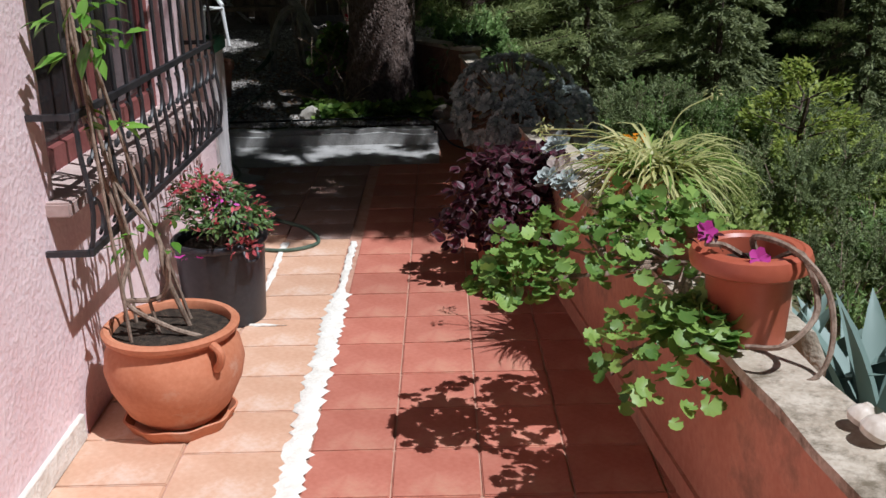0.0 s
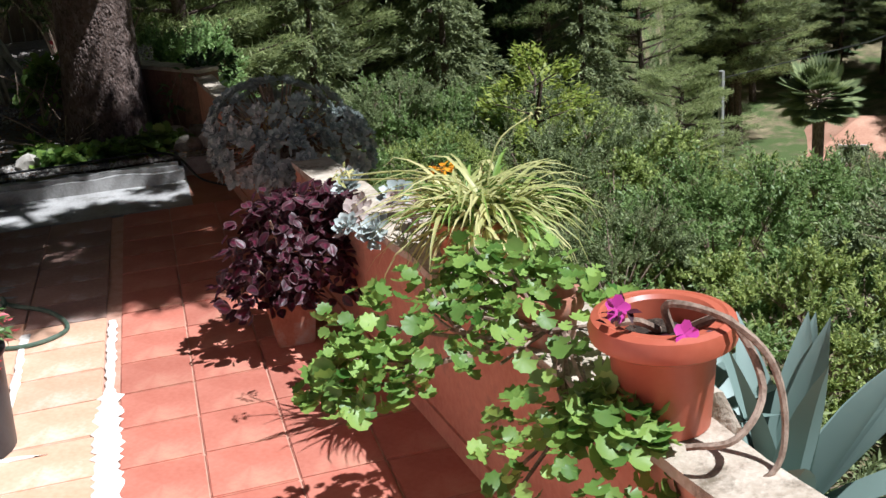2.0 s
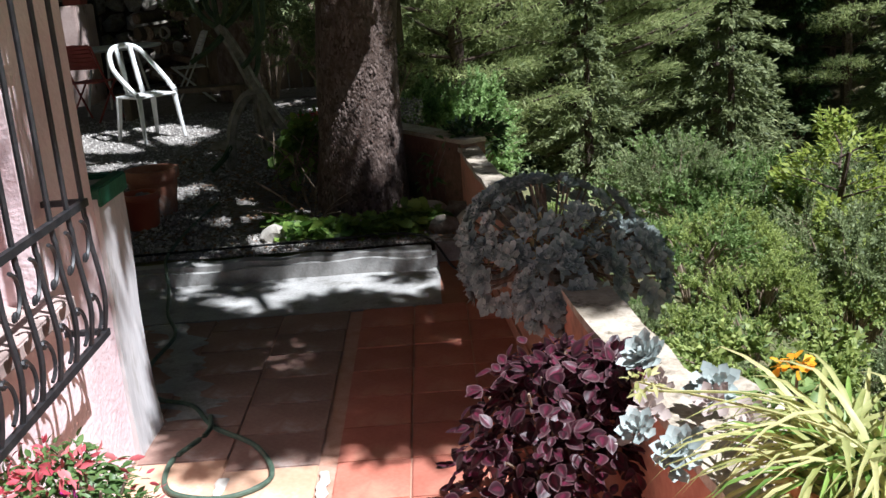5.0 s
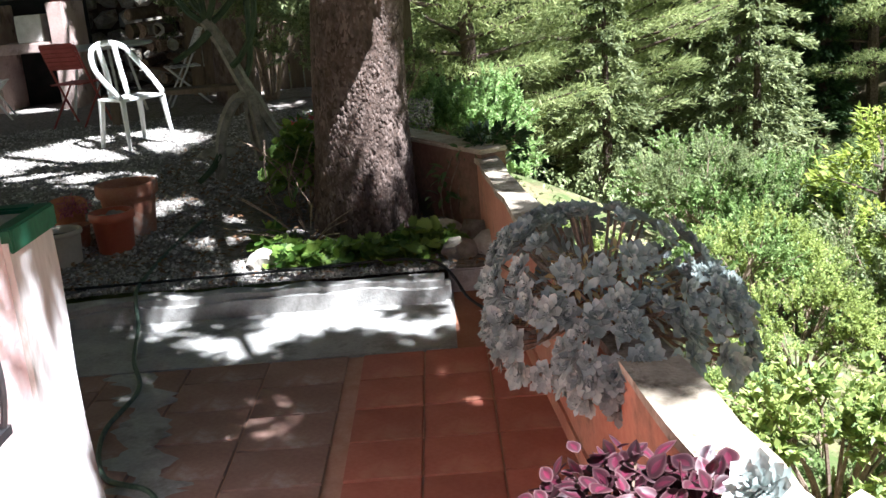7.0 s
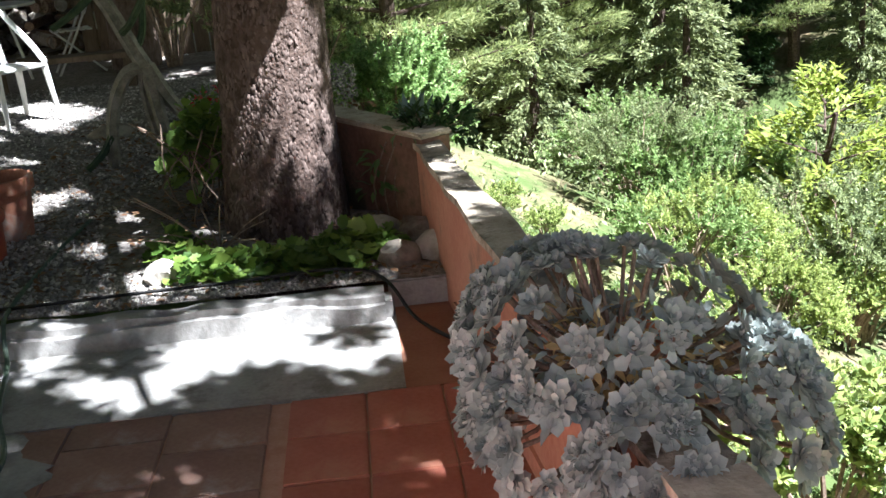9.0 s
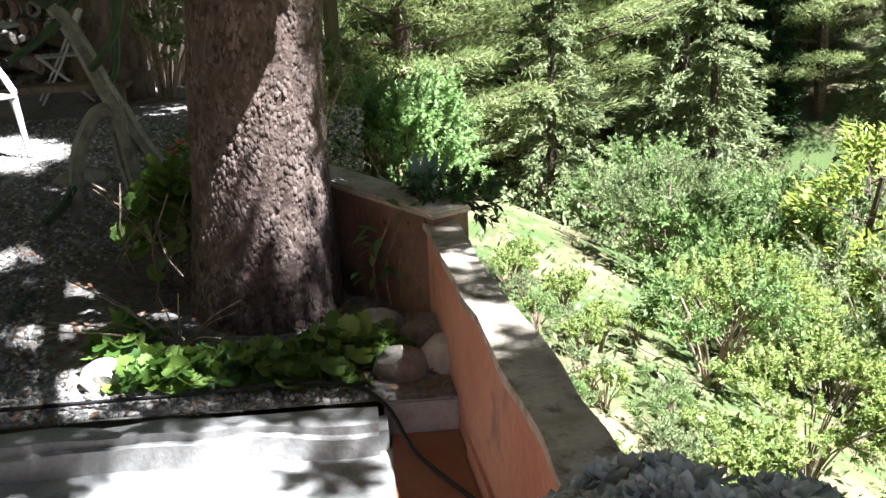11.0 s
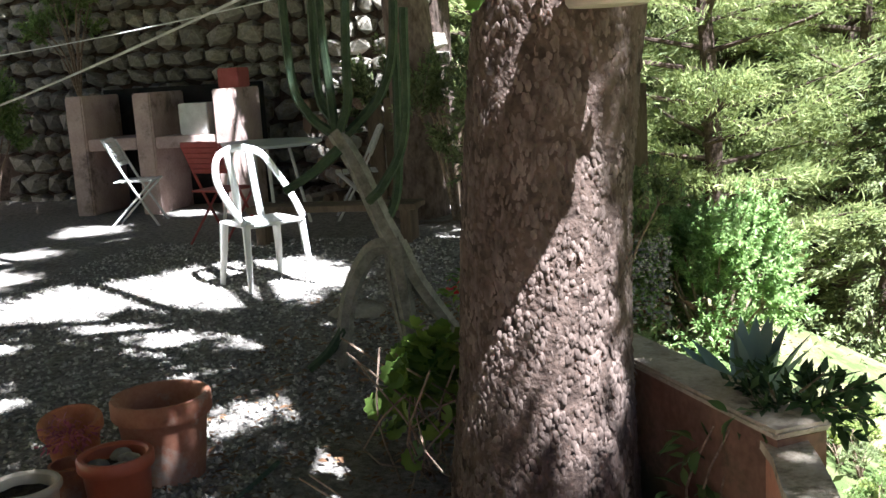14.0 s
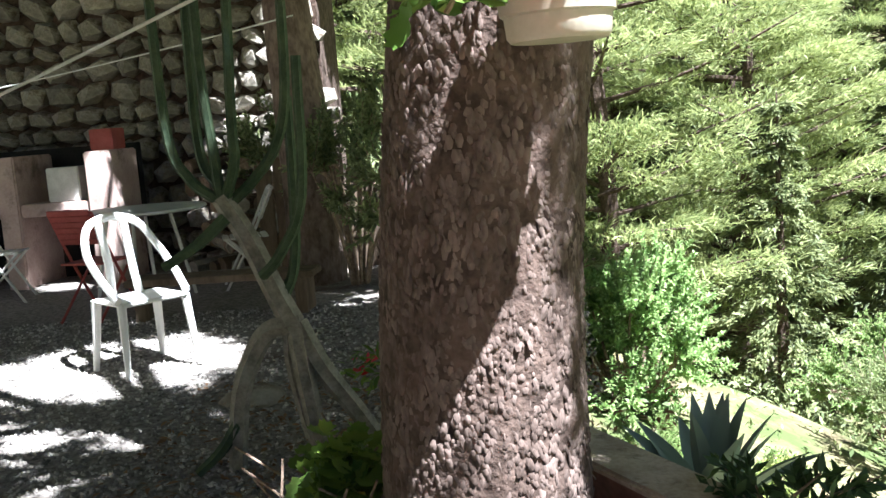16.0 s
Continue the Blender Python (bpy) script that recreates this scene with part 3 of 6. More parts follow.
def broad_tree(name, label, h, r, material, n, per, leaf, ratio, group="pines on the slope", low=0.35, trunk_r=0.2, flat=0.4):
    t = thing(name, label, "tree", group=group)
    part("trunk", tube(spline([(0, 0, -1), (0.15 * r * 0.3, 0.1, h * 0.3), (0.0, 0.1, h * 0.6), (0.1, 0, h * 0.9)], 4), [trunk_r * (1 - 0.05 * i) for i in range(13)], 8), M_BARK_CREVICE, t)
    cl, di = [], []
    limbs = bmesh.new()
    for i in range(n):
        z = low + (1 - low) * (i + random.random()) / n
        long = r * math.sqrt(max(0.06, 1 - ((z - 0.5) / 0.56) ** 2)) * random.uniform(0.6, 1.1)
        a = i * 2.4 + random.uniform(-0.5, 0.5)
        rise = random.uniform(0.05, 0.35) * long
        tip = (long * math.cos(a), long * math.sin(a), h * z + rise)
        tube(spline([(0, 0.05, h * z - 0.1), (tip[0] * 0.5, tip[1] * 0.5, h * z + rise * 0.3), tip], 3), [trunk_r * 0.25 * (1 - 0.12 * k) for k in range(7)], 5, limbs)
        for q in (0.4, 0.6, 0.75, 0.9, 1.0):
            for side in (-1, 1):
                s = r * random.uniform(0.07, 0.13)
                w_ = side * long * 0.18 * random.uniform(0.3, 1.2)
                cl.append((tip[0] * q - math.sin(a) * w_, tip[1] * q + math.cos(a) * w_, h * z + rise * q * q + random.uniform(-0.1, 0.12), s * 1.25, s * 1.25, s * flat))
                di.append((math.cos(a) - 0.5 * side * math.sin(a), math.sin(a) + 0.5 * side * math.cos(a), 0.1))
    tagged(part("limb", limbs, M_BARK_CREVICE, t), kind="stuff")
    sprays("crown", cl, di, per, leaf, ratio, material, t, 0.55, 0.3)
    return t


def shrub(name, label, r, h, material, n, per, leaf, ratio, group="shrubs on the slope", lumps=13, fan=0.42, low=-0.35):
    """A bush of n leafy shoots gathered into uneven lumps, per leaves on each."""
    t = thing(name, label, "shrub", group=group)
    A, B, hubs = [], [], []
    for i in range(lumps):
        d = sphere_dirs(1, low)[0]
        q = random.uniform(0.3, 0.68)
        hubs.append(np.array((d[0] * r * q, d[1] * r * q, h * 0.42 + d[2] * h * 0.42 * q)))
    for i in range(n):
        c = hubs[i % lumps]
        o = unit(c - np.array((0, 0, h * 0.3)) + 1e-4)
        d = unit(o + sphere_dirs(1)[0] * 0.95 + np.array((0, 0, 0.35)))
        A.append(c)
        B.append(c + d * np.array((r, r, h * 0.55)) * fan * random.uniform(0.55, 1.15))
    bm = bmesh.new()
    for c in hubs:
        tube(spline([(0, 0, -0.3), (c[0] * 0.4, c[1] * 0.4, c[2] * 0.5), tuple(c)], 3), [0.02 * (1 - 0.1 * k) for k in range(7)], 5, bm)
    for a_, b_ in list(zip(A, B))[::3]:
        tube([tuple(a_), tuple(b_)], [0.006, 0.003], 4, bm)
    tagged(part("stem", bm, M_TWIG, t), kind="stuff")
    shoots("foliage", A, B, per, leaf, ratio, material, t)
    return t


def put(ob, x, y, s=1.0, rz=0.0, z=None, sz=None):
    m = pose(x, y, terrain_z(x, y) if z is None else z, 0, 0, rz)
    c = copy_thing(ob, m)
    c.scale = (s, s, sz or s)
    return c


def settle(ob, x, y, s=1.0, rz=0.0, z=None):
    ob.matrix_world = pose(x, y, terrain_z(x, y) if z is None else z, 0, 0, rz)
    ob.scale = (s, s, s)


conifer = cone_tree("conifer_tree", "broad grey-green cypress with drooping sprays", 9.5, 2.3, L_DARKPINE, 19, 46, 0.19, 0.3)
settle(conifer, 6.9, 26.5, 1, z=-4.6)
put(conifer, -0.5, 33, 0.9, 70)
slim = cone_tree("cypress_tree", "slender dark green cypress", 9, 0.6, L_CYPRESS, 30, 26, 0.18, 0.3)
settle(slim, 9.8, 28.5, 1, z=-3.5)
for x, y, s in ((2.2, 30, 1.0), (11.5, 34, 1.2), (4.6, 36, 1.1)):
    put(slim, x, y, s, random.uniform(0, 360))
pine_a = broad_tree("pine_tree", "light green pine with layered needle crown", 8, 3.2, L_PINE, 34, 110, 0.19, 0.12)
pine_b = broad_tree("pine_tree", "tall pine with airy yellow-green crown", 11, 3.6, L_PINE, 52, 110, 0.19, 0.12, low=0.1)
pine_c = broad_tree("pine_tree", "dark dense pine on the far slope", 8, 3.4, L_DARKPINE, 34, 80, 0.22, 0.16)
settle(pine_a, 3.2, 24.5)
settle(pine_b, -2.6, 23)
settle(pine_c, 11.5, 31)
near_pines = [(pine_a, 12.8, 29, 0.9), (pine_b, 15.5, 33, 0.9), (pine_a, 17.5, 30.5, 0.8), (pine_b, 13.5, 37, 1.0), (pine_a, 11, 37, 1.0), (pine_a, 20, 38, 1.0), (pine_b, 10.3, 31.5, 0.8), (pine_b, 0.4, 21.5, 0.9), (pine_a, 5.2, 32, 1.1), (pine_b, 8.5, 33, 1.2), (pine_a, 13.5, 25, 0.8), (pine_a, 1.0, 27, 1.0), (pine_b, -5, 26, 1.1), (pine_a, 17.5, 27, 0.9), (pine_c, 15, 22, 0.7),
              (pine_a, 11, 22.5, 0.55), (pine_b, 20, 33, 1.1), (pine_c, -8, 24, 1.0), (pine_a, -11, 22, 1.0)]
for ob, x, y, s in near_pines:
    if math.degrees(math.atan2(x, y)) > 26.5:
        continue
    put(ob, x, y, s, random.uniform(0, 360))
for i in range(52):
    d = random.uniform(25, 42)
    a = radians(random.uniform(-14, 26))
    x, y = d * math.sin(a), d * math.cos(a)
    if (x - 6.9) ** 2 + (y - 26.5) ** 2 < 12 or (7 < x < 13 and y < 28):
        continue
    put(random.choice((pine_a, pine_b, pine_c, slim, conifer, pine_a)), x, y, random.uniform(0.6, 1.1), random.uniform(0, 360))
for i in range(120):
    d = random.uniform(40, 90)
    a = radians(random.uniform(-32, 25))
    put(random.choice((pine_a, pine_b, pine_c, pine_c)), d * math.sin(a), d * math.cos(a), random.uniform(0.75, 1.25), random.uniform(0, 360))

for i in range(210):
    d = random.uniform(44, 105)
    a = radians(random.uniform(25, 50))
    x, y = d * math.sin(a), d * math.cos(a)
    if (abs(x / y - 0.545) < 0.04 and 60 < d < 90) or (d < 52 and abs(x / y - 0.76) < 0.12):
        continue
    put(random.choice((pine_a, pine_c, pine_c, slim)), x, y, random.uniform(0.6, 1.0), random.uniform(0, 360))

shrub_a = shrub("shrub", "light green shrub in full sun", 0.8, 1.3, L_SHRUB, 120, 34, 0.075, 0.5)
shrub_b = shrub("shrub", "grey-green mediterranean scrub bush", 0.8, 1.1, L_OLIVE, 130, 36, 0.06, 0.38)
shrub_c = shrub("shrub", "feathery fresh green bush", 0.9, 1.4, L_BUSH, 130, 36, 0.07, 0.35)
big_a = shrub("tall_shrub", "tall feathery olive-green bush below the terrace", 1.9, 3.2, L_OLIVE, 330, 60, 0.085, 0.3, lumps=24, fan=0.36)
big_b = shrub("tall_shrub", "tall fresh green bush below the terrace", 1.8, 3.0, L_BUSH, 330, 60, 0.085, 0.34, lumps=24, fan=0.36)
big_c = shrub("tall_shrub", "tall yellowish green bush in full sun", 1.8, 2.8, L_SHRUB, 320, 56, 0.09, 0.4, lumps=24, fan=0.36)
settle(big_a, 6.8, 7.4)
settle(big_b, 7.4, 11.2)
settle(big_c, 6.2, 14.0)
settle(shrub_a, 1.9, 7.4)
settle(shrub_b, 2.3, 4.2)
settle(shrub_c, 2.6, 5.8)
for i in range(110):
    y = random.uniform(0.0, 21)
    s = random.uniform(0.9, 13) if y < 17 else random.uniform(-4, 14)
    x = line_in(y) + 0.5 + s
    if (x - 0.8) ** 2 + (y - 14.6) ** 2 < 6 or (0.2 < x < 1.9 and 9.5 < y < 16) or (y > 15 and abs(x - 0.17 * y + 0.9) < 0.9):
        continue
    k = random.choice((0.4, 0.6, 0.8, 1.0, 1.25)) * random.uniform(0.8, 1.2) * (0.6 if s < 2 else 1.0)
    put(random.choice((shrub_a, shrub_b, shrub_c) if y > 6 else (shrub_c, shrub_b, shrub_b)), x, y, k, random.uniform(0, 360))

for i in range(38):
    y = random.uniform(5.5, 15)
    x = line_in(y) + random.uniform(0.7, 5.5)
    if 0.2 < x < 1.9 and y > 9.5:
        continue
    put(random.choice((shrub_a, shrub_a, shrub_b)), x, y, random.uniform(0.3, 0.6), random.uniform(0, 360))
for i in range(54):
    y = random.uniform(7.5, 14)
    put(random.choice((shrub_a, shrub_a, shrub_b, shrub_c)), line_in(y) + random.uniform(0.45, 2.2), y, random.uniform(0.24, 0.4), random.uniform(0, 360))
for i in range(46):
    x, y = random.uniform(4, 22), random.uniform(15, 25)
    if abs(x / (y + 0.1) - 0.27) < 0.06 and y > 19:
        continue
    put(random.choice((big_a, big_b, big_c)), x, y, random.uniform(0.5, 0.95), random.uniform(0, 360))
for x, y, k, ob in ((5.0, 9.0, 0.85, big_b), (4.6, 12.6, 0.75, big_a), (8.8, 9.4, 1.1, big_a), (9.4, 14.0, 1.1, big_c), (3.5, 8.3, 0.5, big_a), (11, 11.4, 1.25, big_b), (4.0, 6.4, 0.65, big_c),
                    (12.5, 16, 1.25, big_a), (5.6, 5.2, 0.9, big_a), (8, 17.5, 1.0, big_a), (3.3, 15.5, 0.65, big_a), (10.5, 19, 1.0, big_c), (2.7, 10.2, 0.45, big_c), (3.0, 12.4, 0.5, big_c)):
    put(ob, x, y, k, x * 40)
for ob, x, y, k in ((conifer, 8.2, 19.5, 0.6), (conifer, 5.6, 20.6, 0.65), (conifer, 3.0, 21.0, 0.6), (pine_a, 11.0, 20.5, 0.55), (conifer, 9.6, 22, 0.6),
                    (pine_c, 10.0, 13.0, 0.3), (pine_c, 13.0, 13.5, 0.35), (conifer, 9.8, 10.8, 0.33)):
    put(ob, x, y, k, x * 70)
n = 14000
uy = rng.uniform(0, 23, n)
ux = 0.95 - 0.104 * (uy - 1.6) + 15 * rng.uniform(0, 1, n) ** 1.4
uz = np.array([terrain_z(a, c) + 0.12 for a, c in zip(ux, uy)]) + rng.uniform(-0.08, 0.22, n) * (1 + np.sin(ux * 3) * np.sin(uy * 2.3))
us = rng.uniform(0.04, 0.11, n)
tagged(stamp("undergrowth", *BLADE, np.stack([ux, uy, uz], 1), frames(rng.normal(0, 1, (n, 3)) + np.array([0, 0, 0.8]), rng.normal(0, 0.6, (n, 3)) + np.array([0.2, -0.2, 0.8])),
             np.stack([us * 0.4, us, us], 1), L_OLIVE, None), "low sunlit grass and weeds on the slope", "undergrowth", kind="stuff")
for i in range(40):
    x, y = random.uniform(14, 40), random.uniform(20, 46)
    if math.atan2(x, y) < radians(28) or (x - 27) ** 2 + (y - 34) ** 2 < 36 or abs(x / y - 0.76) < 0.09:
        continue
    put(random.choice((big_a, big_b, big_c)), x, y, random.uniform(0.4, 0.75), random.uniform(0, 360))
al = broad_tree("almond_tree", "small tree with upright yellow-green shoots", 3.3, 1.0, L_YELLOW, 16, 16, 0.12, 0.35, group="", low=0.45, trunk_r=0.07, flat=1.6)
settle(al, 5.1, 14.2, 1.0, z=-3.9)

bb = shrub("round_bush", "rounded bright green bush beyond the parapet", 1.0, 1.9, L_FRESH, 760, 90, 0.06, 0.38, group="", lumps=34, fan=0.4, low=-1.0)
settle(bb, 0.28, 15.4, 1.25, z=-1.75)

# ---- the big pine ----
pine = thing("pine_trunk_tree", "large pine with thick scaly bark rising from the gravel", "tree", (-0.51, 8.45, 0.1))
ctrl = [(0.0, 0, -0.3), (0.0, 0, 0.1), (0.02, 0, 0.6), (0.05, 0, 1.2), (0.15, 0, 2.0), (0.35, 0.1, 3.2), (0.7, 0.3, 5.0), (0.9, 0.4, 6.5)]
rad = [0.37, 0.31, 0.272, 0.26, 0.255, 0.24, 0.18, 0.08]
path = spline(ctrl, 8)
rr = np.interp(np.linspace(0, 7, len(path)), range(8), rad)
part("trunk", tube(path, list(rr), 40, rough=0.02), M_BARK_CREVICE, pine)
hexo = [(math.cos(a), math.sin(a)) for a in np.arange(6) * math.pi / 3]
PV = np.array([(x, y, -0.4) for x, y in hexo] + [(x * 0.78, y * 0.8, 0.6) for x, y in hexo])
PF = np.array([(i, (i + 1) % 6, 6 + (i + 1) % 6, 6 + i) for i in range(6)] + [(6, 7, 8, 9), (6, 9, 10, 11)])
np_ = 13000
tt = rng.uniform(0.02, 0.62, np_) * (len(path) - 1)
P0 = np.array([path[int(k)].lerp(path[int(k) + 1], k % 1)[:] for k in tt])
R0 = np.interp(tt, np.arange(len(path)), rr)
aa = rng.uniform(0, 2 * np.pi, np_)
nrm = np.stack([np.cos(aa), np.sin(aa), np.zeros(np_)], 1)
P = P0 + nrm * (R0 * 1.0)[:, None]
R = frames(np.array([0, 0, 1.0]) + rng.normal(0, 0.22, (np_, 3)) * np.array([1, 1, 0.1]), nrm + rng.normal(0, 0.24, (np_, 3)))
sz = rng.uniform(0.006, 0.014, np_)
part_bark = stamp("bark", PV, PF, P, R, np.stack([sz * 0.85, sz * rng.uniform(0.9, 2.4, np_), sz * 0.27], 1), M_BARK, pine, "grey flaking bark plates", smooth=False)
tagged(part_bark, kind="stuff")
holes = [(-1.2, 6.98, 0.06), (-0.86, 7.05, 0.07), (-0.45, 7.12, 0.05), (-0.16, 7.05, 0.05), (-1.5, 7.3, 0.07),
         (-0.9, 7.35, 0.04), (-0.5, 7.3, 0.04), (-3.3, 11.5, 0.45), (-3.9, 11.1, 0.4), (-2.75, 11.4, 0.35), (-4.6, 10.7, 0.3), (-5.0, 11.6, 0.25), (-3.4, 10.5, 0.12), (-2.9, 10.2, 0.1), (-3.9, 10.1, 0.15), (-2.6, 9.7, 0.08),
         (-1.45, 8.3, 0.08), (-1.2, 7.85, 0.1), (-1.0, 7.75, 0.08), (-0.62, 8.36, 0.04), (-0.86, 8.5, 0.075), (-1.04, 8.6, 0.085), (-1.22, 8.72, 0.06), (-3.3, 9.3, 0.15), (-5.5, 12.5, 0.25), (-2.0, 9.3, 0.1), (-1.5, 9.0, 0.08),
         (-1.42, 5.6, 0.12), (-1.28, 5.36, 0.1), (-2.95, 11.65, 0.6), (-0.7, 6.2, 0.02), (-5.6, 13.9, 0.3), (-5.0, 15.0, 0.3), (-4.0, 16.8, 0.5), (-2.5, 15.0, 0.35), (-2.3, 10.4, 0.15), (-1.9, 13.4, 0.25), (-3.2, 17.4, 0.4),
         (-1.2, 12.8, 0.25), (0.05, 7.3, 0.06), (0.0, 7.75, 0.05)]
cl = []
for i in range(12000):
    X, Y = random.uniform(-9, 1.1), random.uniform(5.0, 18.5)
    if X > line_in(Y) + 0.6 + 0.15 * math.sin(Y * 3):
        continue
    s = random.uniform(0.1, 0.28)
    if Y - s < 4.98 + 0.05 * math.sin(X * 9):
        continue
    if any((X - hx) ** 2 + (Y - hy) ** 2 < (hr + s * 0.95) ** 2 for hx, hy, hr in holes):
        continue
    z = random.uniform(4.2, 6.6)
    cl.append((X + z * SUN_DIR.x / SUN_DIR.z + 0.51, Y + z * SUN_DIR.y / SUN_DIR.z - 8.45, z - 0.1, s, s, s * 0.6))
crown("crown", cl, 75, 0.12, 0.34, L_PINE, pine, shell=0.1)
for i in range(14):
    c = cl[(i * 131) % len(cl)]
    s = path[40 + i]
    part("limb", tube(spline([s, s.lerp(Vector(c[:3]), 0.5) + Vector((0, 0, 0.25)), c[:3]], 4), [0.07 * (1 - 0.09 * k) for k in range(9)], 6), M_BARK_CREVICE, pine)

t2 = thing("pine_trunk_tree", "second pine trunk behind the tall cactus", "tree", (-2.35, 14.3, 0.1))
part("trunk", tube(spline([(0, 0, -0.2), (0.02, 0, 1), (-0.05, 0, 2.5), (-0.1, 0.1, 5)], 5), [0.27 - 0.007 * i for i in range(16)], 24, rough=0.04), M_BARK, t2)
crown("crown", [(random.uniform(-1.5, 1.5), random.uniform(-0.5, 2), random.uniform(4.5, 6), 0.5, 0.5, 0.3) for i in range(40)], 80, 0.14, 0.3, L_PINE, t2, shell=0.1)


# ---- things on the terrace ----
def soil(parent, r, z):
    bm = lathe([(0, z), (r * 0.5, z + 0.004), (r, z), (r * 0.9, z - 0.03), (0, z - 0.03)], 20)
    for v in bm.verts:
        v.co.z += 0.012 * noise.noise(v.co * 25)
    part("soil", bm, M_SOIL, parent)


def pot(name, label, material, at, r, h, base=0.72, rim=0.045, lip=0.015, fill=0.06, rz=0, group="", tilt=0):
    t = thing(name, label, "plant pot", at, group)
    if tilt:
        t.matrix_world = pose(*at, tilt, 0, rz)
    rb = r * base
    prof = [(0, 0), (rb, 0), (rb + (r - lip - rb) * 0.9, h - rim - 0.002), (r - lip, h - rim), (r - 0.004, h - rim + 0.003), (r, h - rim + 0.01), (r, h - 0.008), (r - 0.006, h),
            (r - lip - 0.004, h), (r - lip - 0.012, h - 0.008), (rb - 0.012, 0.015), (0, 0.015)]
    part("body", lathe(prof, 36), material, t)
    if fill:
        soil(t, r - lip - 0.02 - (r - rb) * fill / h, h - fill)
    return t


def round_leaf(n=17, lobes=0.09):
    """A scalloped round leaf with a notch, slightly cupped."""
    V = [(0, 0, 0)]
    for k in range(n + 1):
        a = math.radians(-75 + 330 * k / n - 90 + 15)
        r = 0.5 * (1 + (lobes if k % 2 else -lobes))
        V.append((r * math.cos(a), 0.45 + r * math.sin(a) - 0.0, 0.10 + 0.04 * (1 if k % 2 else -1) + 0.05 * math.sin(2 * a)))
    V[0] = (0, 0.25, -0.03)
    F = [(0, k, k + 1) for k in range(1, n + 1)]
    return np.array(V), np.array(F)


def cluster(name, dome, n, tv, tf, size, materials, parent, tidx=None, low=-0.1, tilt=0.7, label="", inner=0.6):
    """Leaves over domes (x, y, z, rx, ry, rz), facing outward and up."""
    D = np.asarray(dome, float)
    D = D[rng.integers(0, len(D), n)]
    d = sphere_dirs(n, low)
    P = D[:, :3] + d * D[:, 3:] * rng.uniform(inner, 1, n)[:, None]
    up = unit(d + np.array([0, 0, tilt]) + rng.normal(0, 0.3, (n, 3)))
    axis = unit(d * np.array([1, 1, 0.2]) + rng.normal(0, 0.45, (n, 3)) + np.array([0, 0, -0.15]))
    return stamp(name, tv, tf, P, frames(axis, up), size * rng.uniform(0.6, 1.2, n), materials, parent, label, tidx)


# terracotta urn with a staked climber
urn = thing("clay_pot", "round-bellied terracotta pot with small loop handles on a saucer", "plant pot", (-0.9, 3.03, 0))
part("body", lathe([(0, 0.03), (0.13, 0.03), (0.17, 0.07), (0.215, 0.16), (0.228, 0.22), (0.218, 0.28), (0.195, 0.315), (0.2, 0.325), (0.218, 0.335), (0.222, 0.35), (0.212, 0.36),
                    (0.195, 0.357), (0.188, 0.34), (0.2, 0.27), (0, 0.27)], 48), M_TERRA, urn)
part("saucer", lathe([(0, 0), (0.16, 0), (0.185, 0.045), (0.178, 0.047), (0.155, 0.012), (0, 0.012)], 72, 0.03, 9), M_TERRA, urn, "fluted terracotta saucer")
for a in (-40, 140):
    c, s = math.cos(radians(a)), math.sin(radians(a))
    part("handle", tube(spline([(0.205 * c, 0.205 * s, 0.335), (0.25 * c, 0.25 * s, 0.315), (0.245 * c, 0.245 * s, 0.275), (0.22 * c, 0.22 * s, 0.25)], 4), 0.014, 8), M_TERRA, urn)
soil(urn, 0.19, 0.33)
cm = thing("climbing_plant", "climber with glossy leaves tied to bamboo canes", "plant", (-0.9, 3.03, 0.33))
for x, y, dx, dy in ((-0.1, -0.1, -0.06, 0.0), (-0.02, -0.04, -0.2, 0.02), (0.05, 0.1, -0.22, -0.18), (-0.13, 0.06, -0.05, 0.04)):
    part("cane", tube([(x, y, -0.04), (x + dx * 0.5, y + dy * 0.5, 0.5), (x + dx, y + dy, 1.15)], 0.006, 6), M_TWIG, cm)
for ctl in ([(0.12, -0.05, -0.01), (0.0, -0.06, 0.04), (-0.12, -0.07, 0.14), (-0.1, -0.02, 0.3), (-0.15, -0.04, 0.55), (-0.18, -0.08, 0.85), (-0.16, -0.1, 1.15)],
            [(0.06, 0.03, -0.02), (0.0, 0.0, 0.2), (-0.02, 0.02, 0.32), (-0.12, 0.0, 0.5), (-0.16, 0.0, 0.7), (-0.2, -0.02, 1.1)],
            [(-0.12, -0.07, 0.13), (0.0, -0.04, 0.14), (0.02, 0.0, 0.28)]):
    part("stem", tube(spline(ctl, 5), [0.009 - 0.0001 * i for i in range(5 * (len(ctl) - 1) + 1)], 7), M_TWIG, cm)
LANCE = (np.array([(0, 0, 0), (0.16, 0.3, 0.05), (0.17, 0.6, 0.04), (0, 1, -0.12), (-0.17, 0.6, 0.04), (-0.16, 0.3, 0.05), (0, 0.3, 0), (0, 0.6, -0.02)]),
         np.array([(0, 1, 6, 6), (6, 1, 2, 7), (7, 2, 3, 3), (0, 6, 5, 5), (6, 7, 4, 5), (7, 3, 4, 4)]))
LANCE_T = (LANCE[0], np.array([(0, 1, 6), (6, 1, 2), (6, 2, 7), (7, 2, 3), (0, 6, 5), (6, 7, 4), (6, 4, 5), (7, 3, 4)]))
cluster("leaves", [(-0.12, -0.1, 1.0, 0.12, 0.14, 0.12), (-0.1, -0.06, 0.92, 0.1, 0.12, 0.08)], 46, *LANCE_T, 0.1, L_GLOSSY, cm)
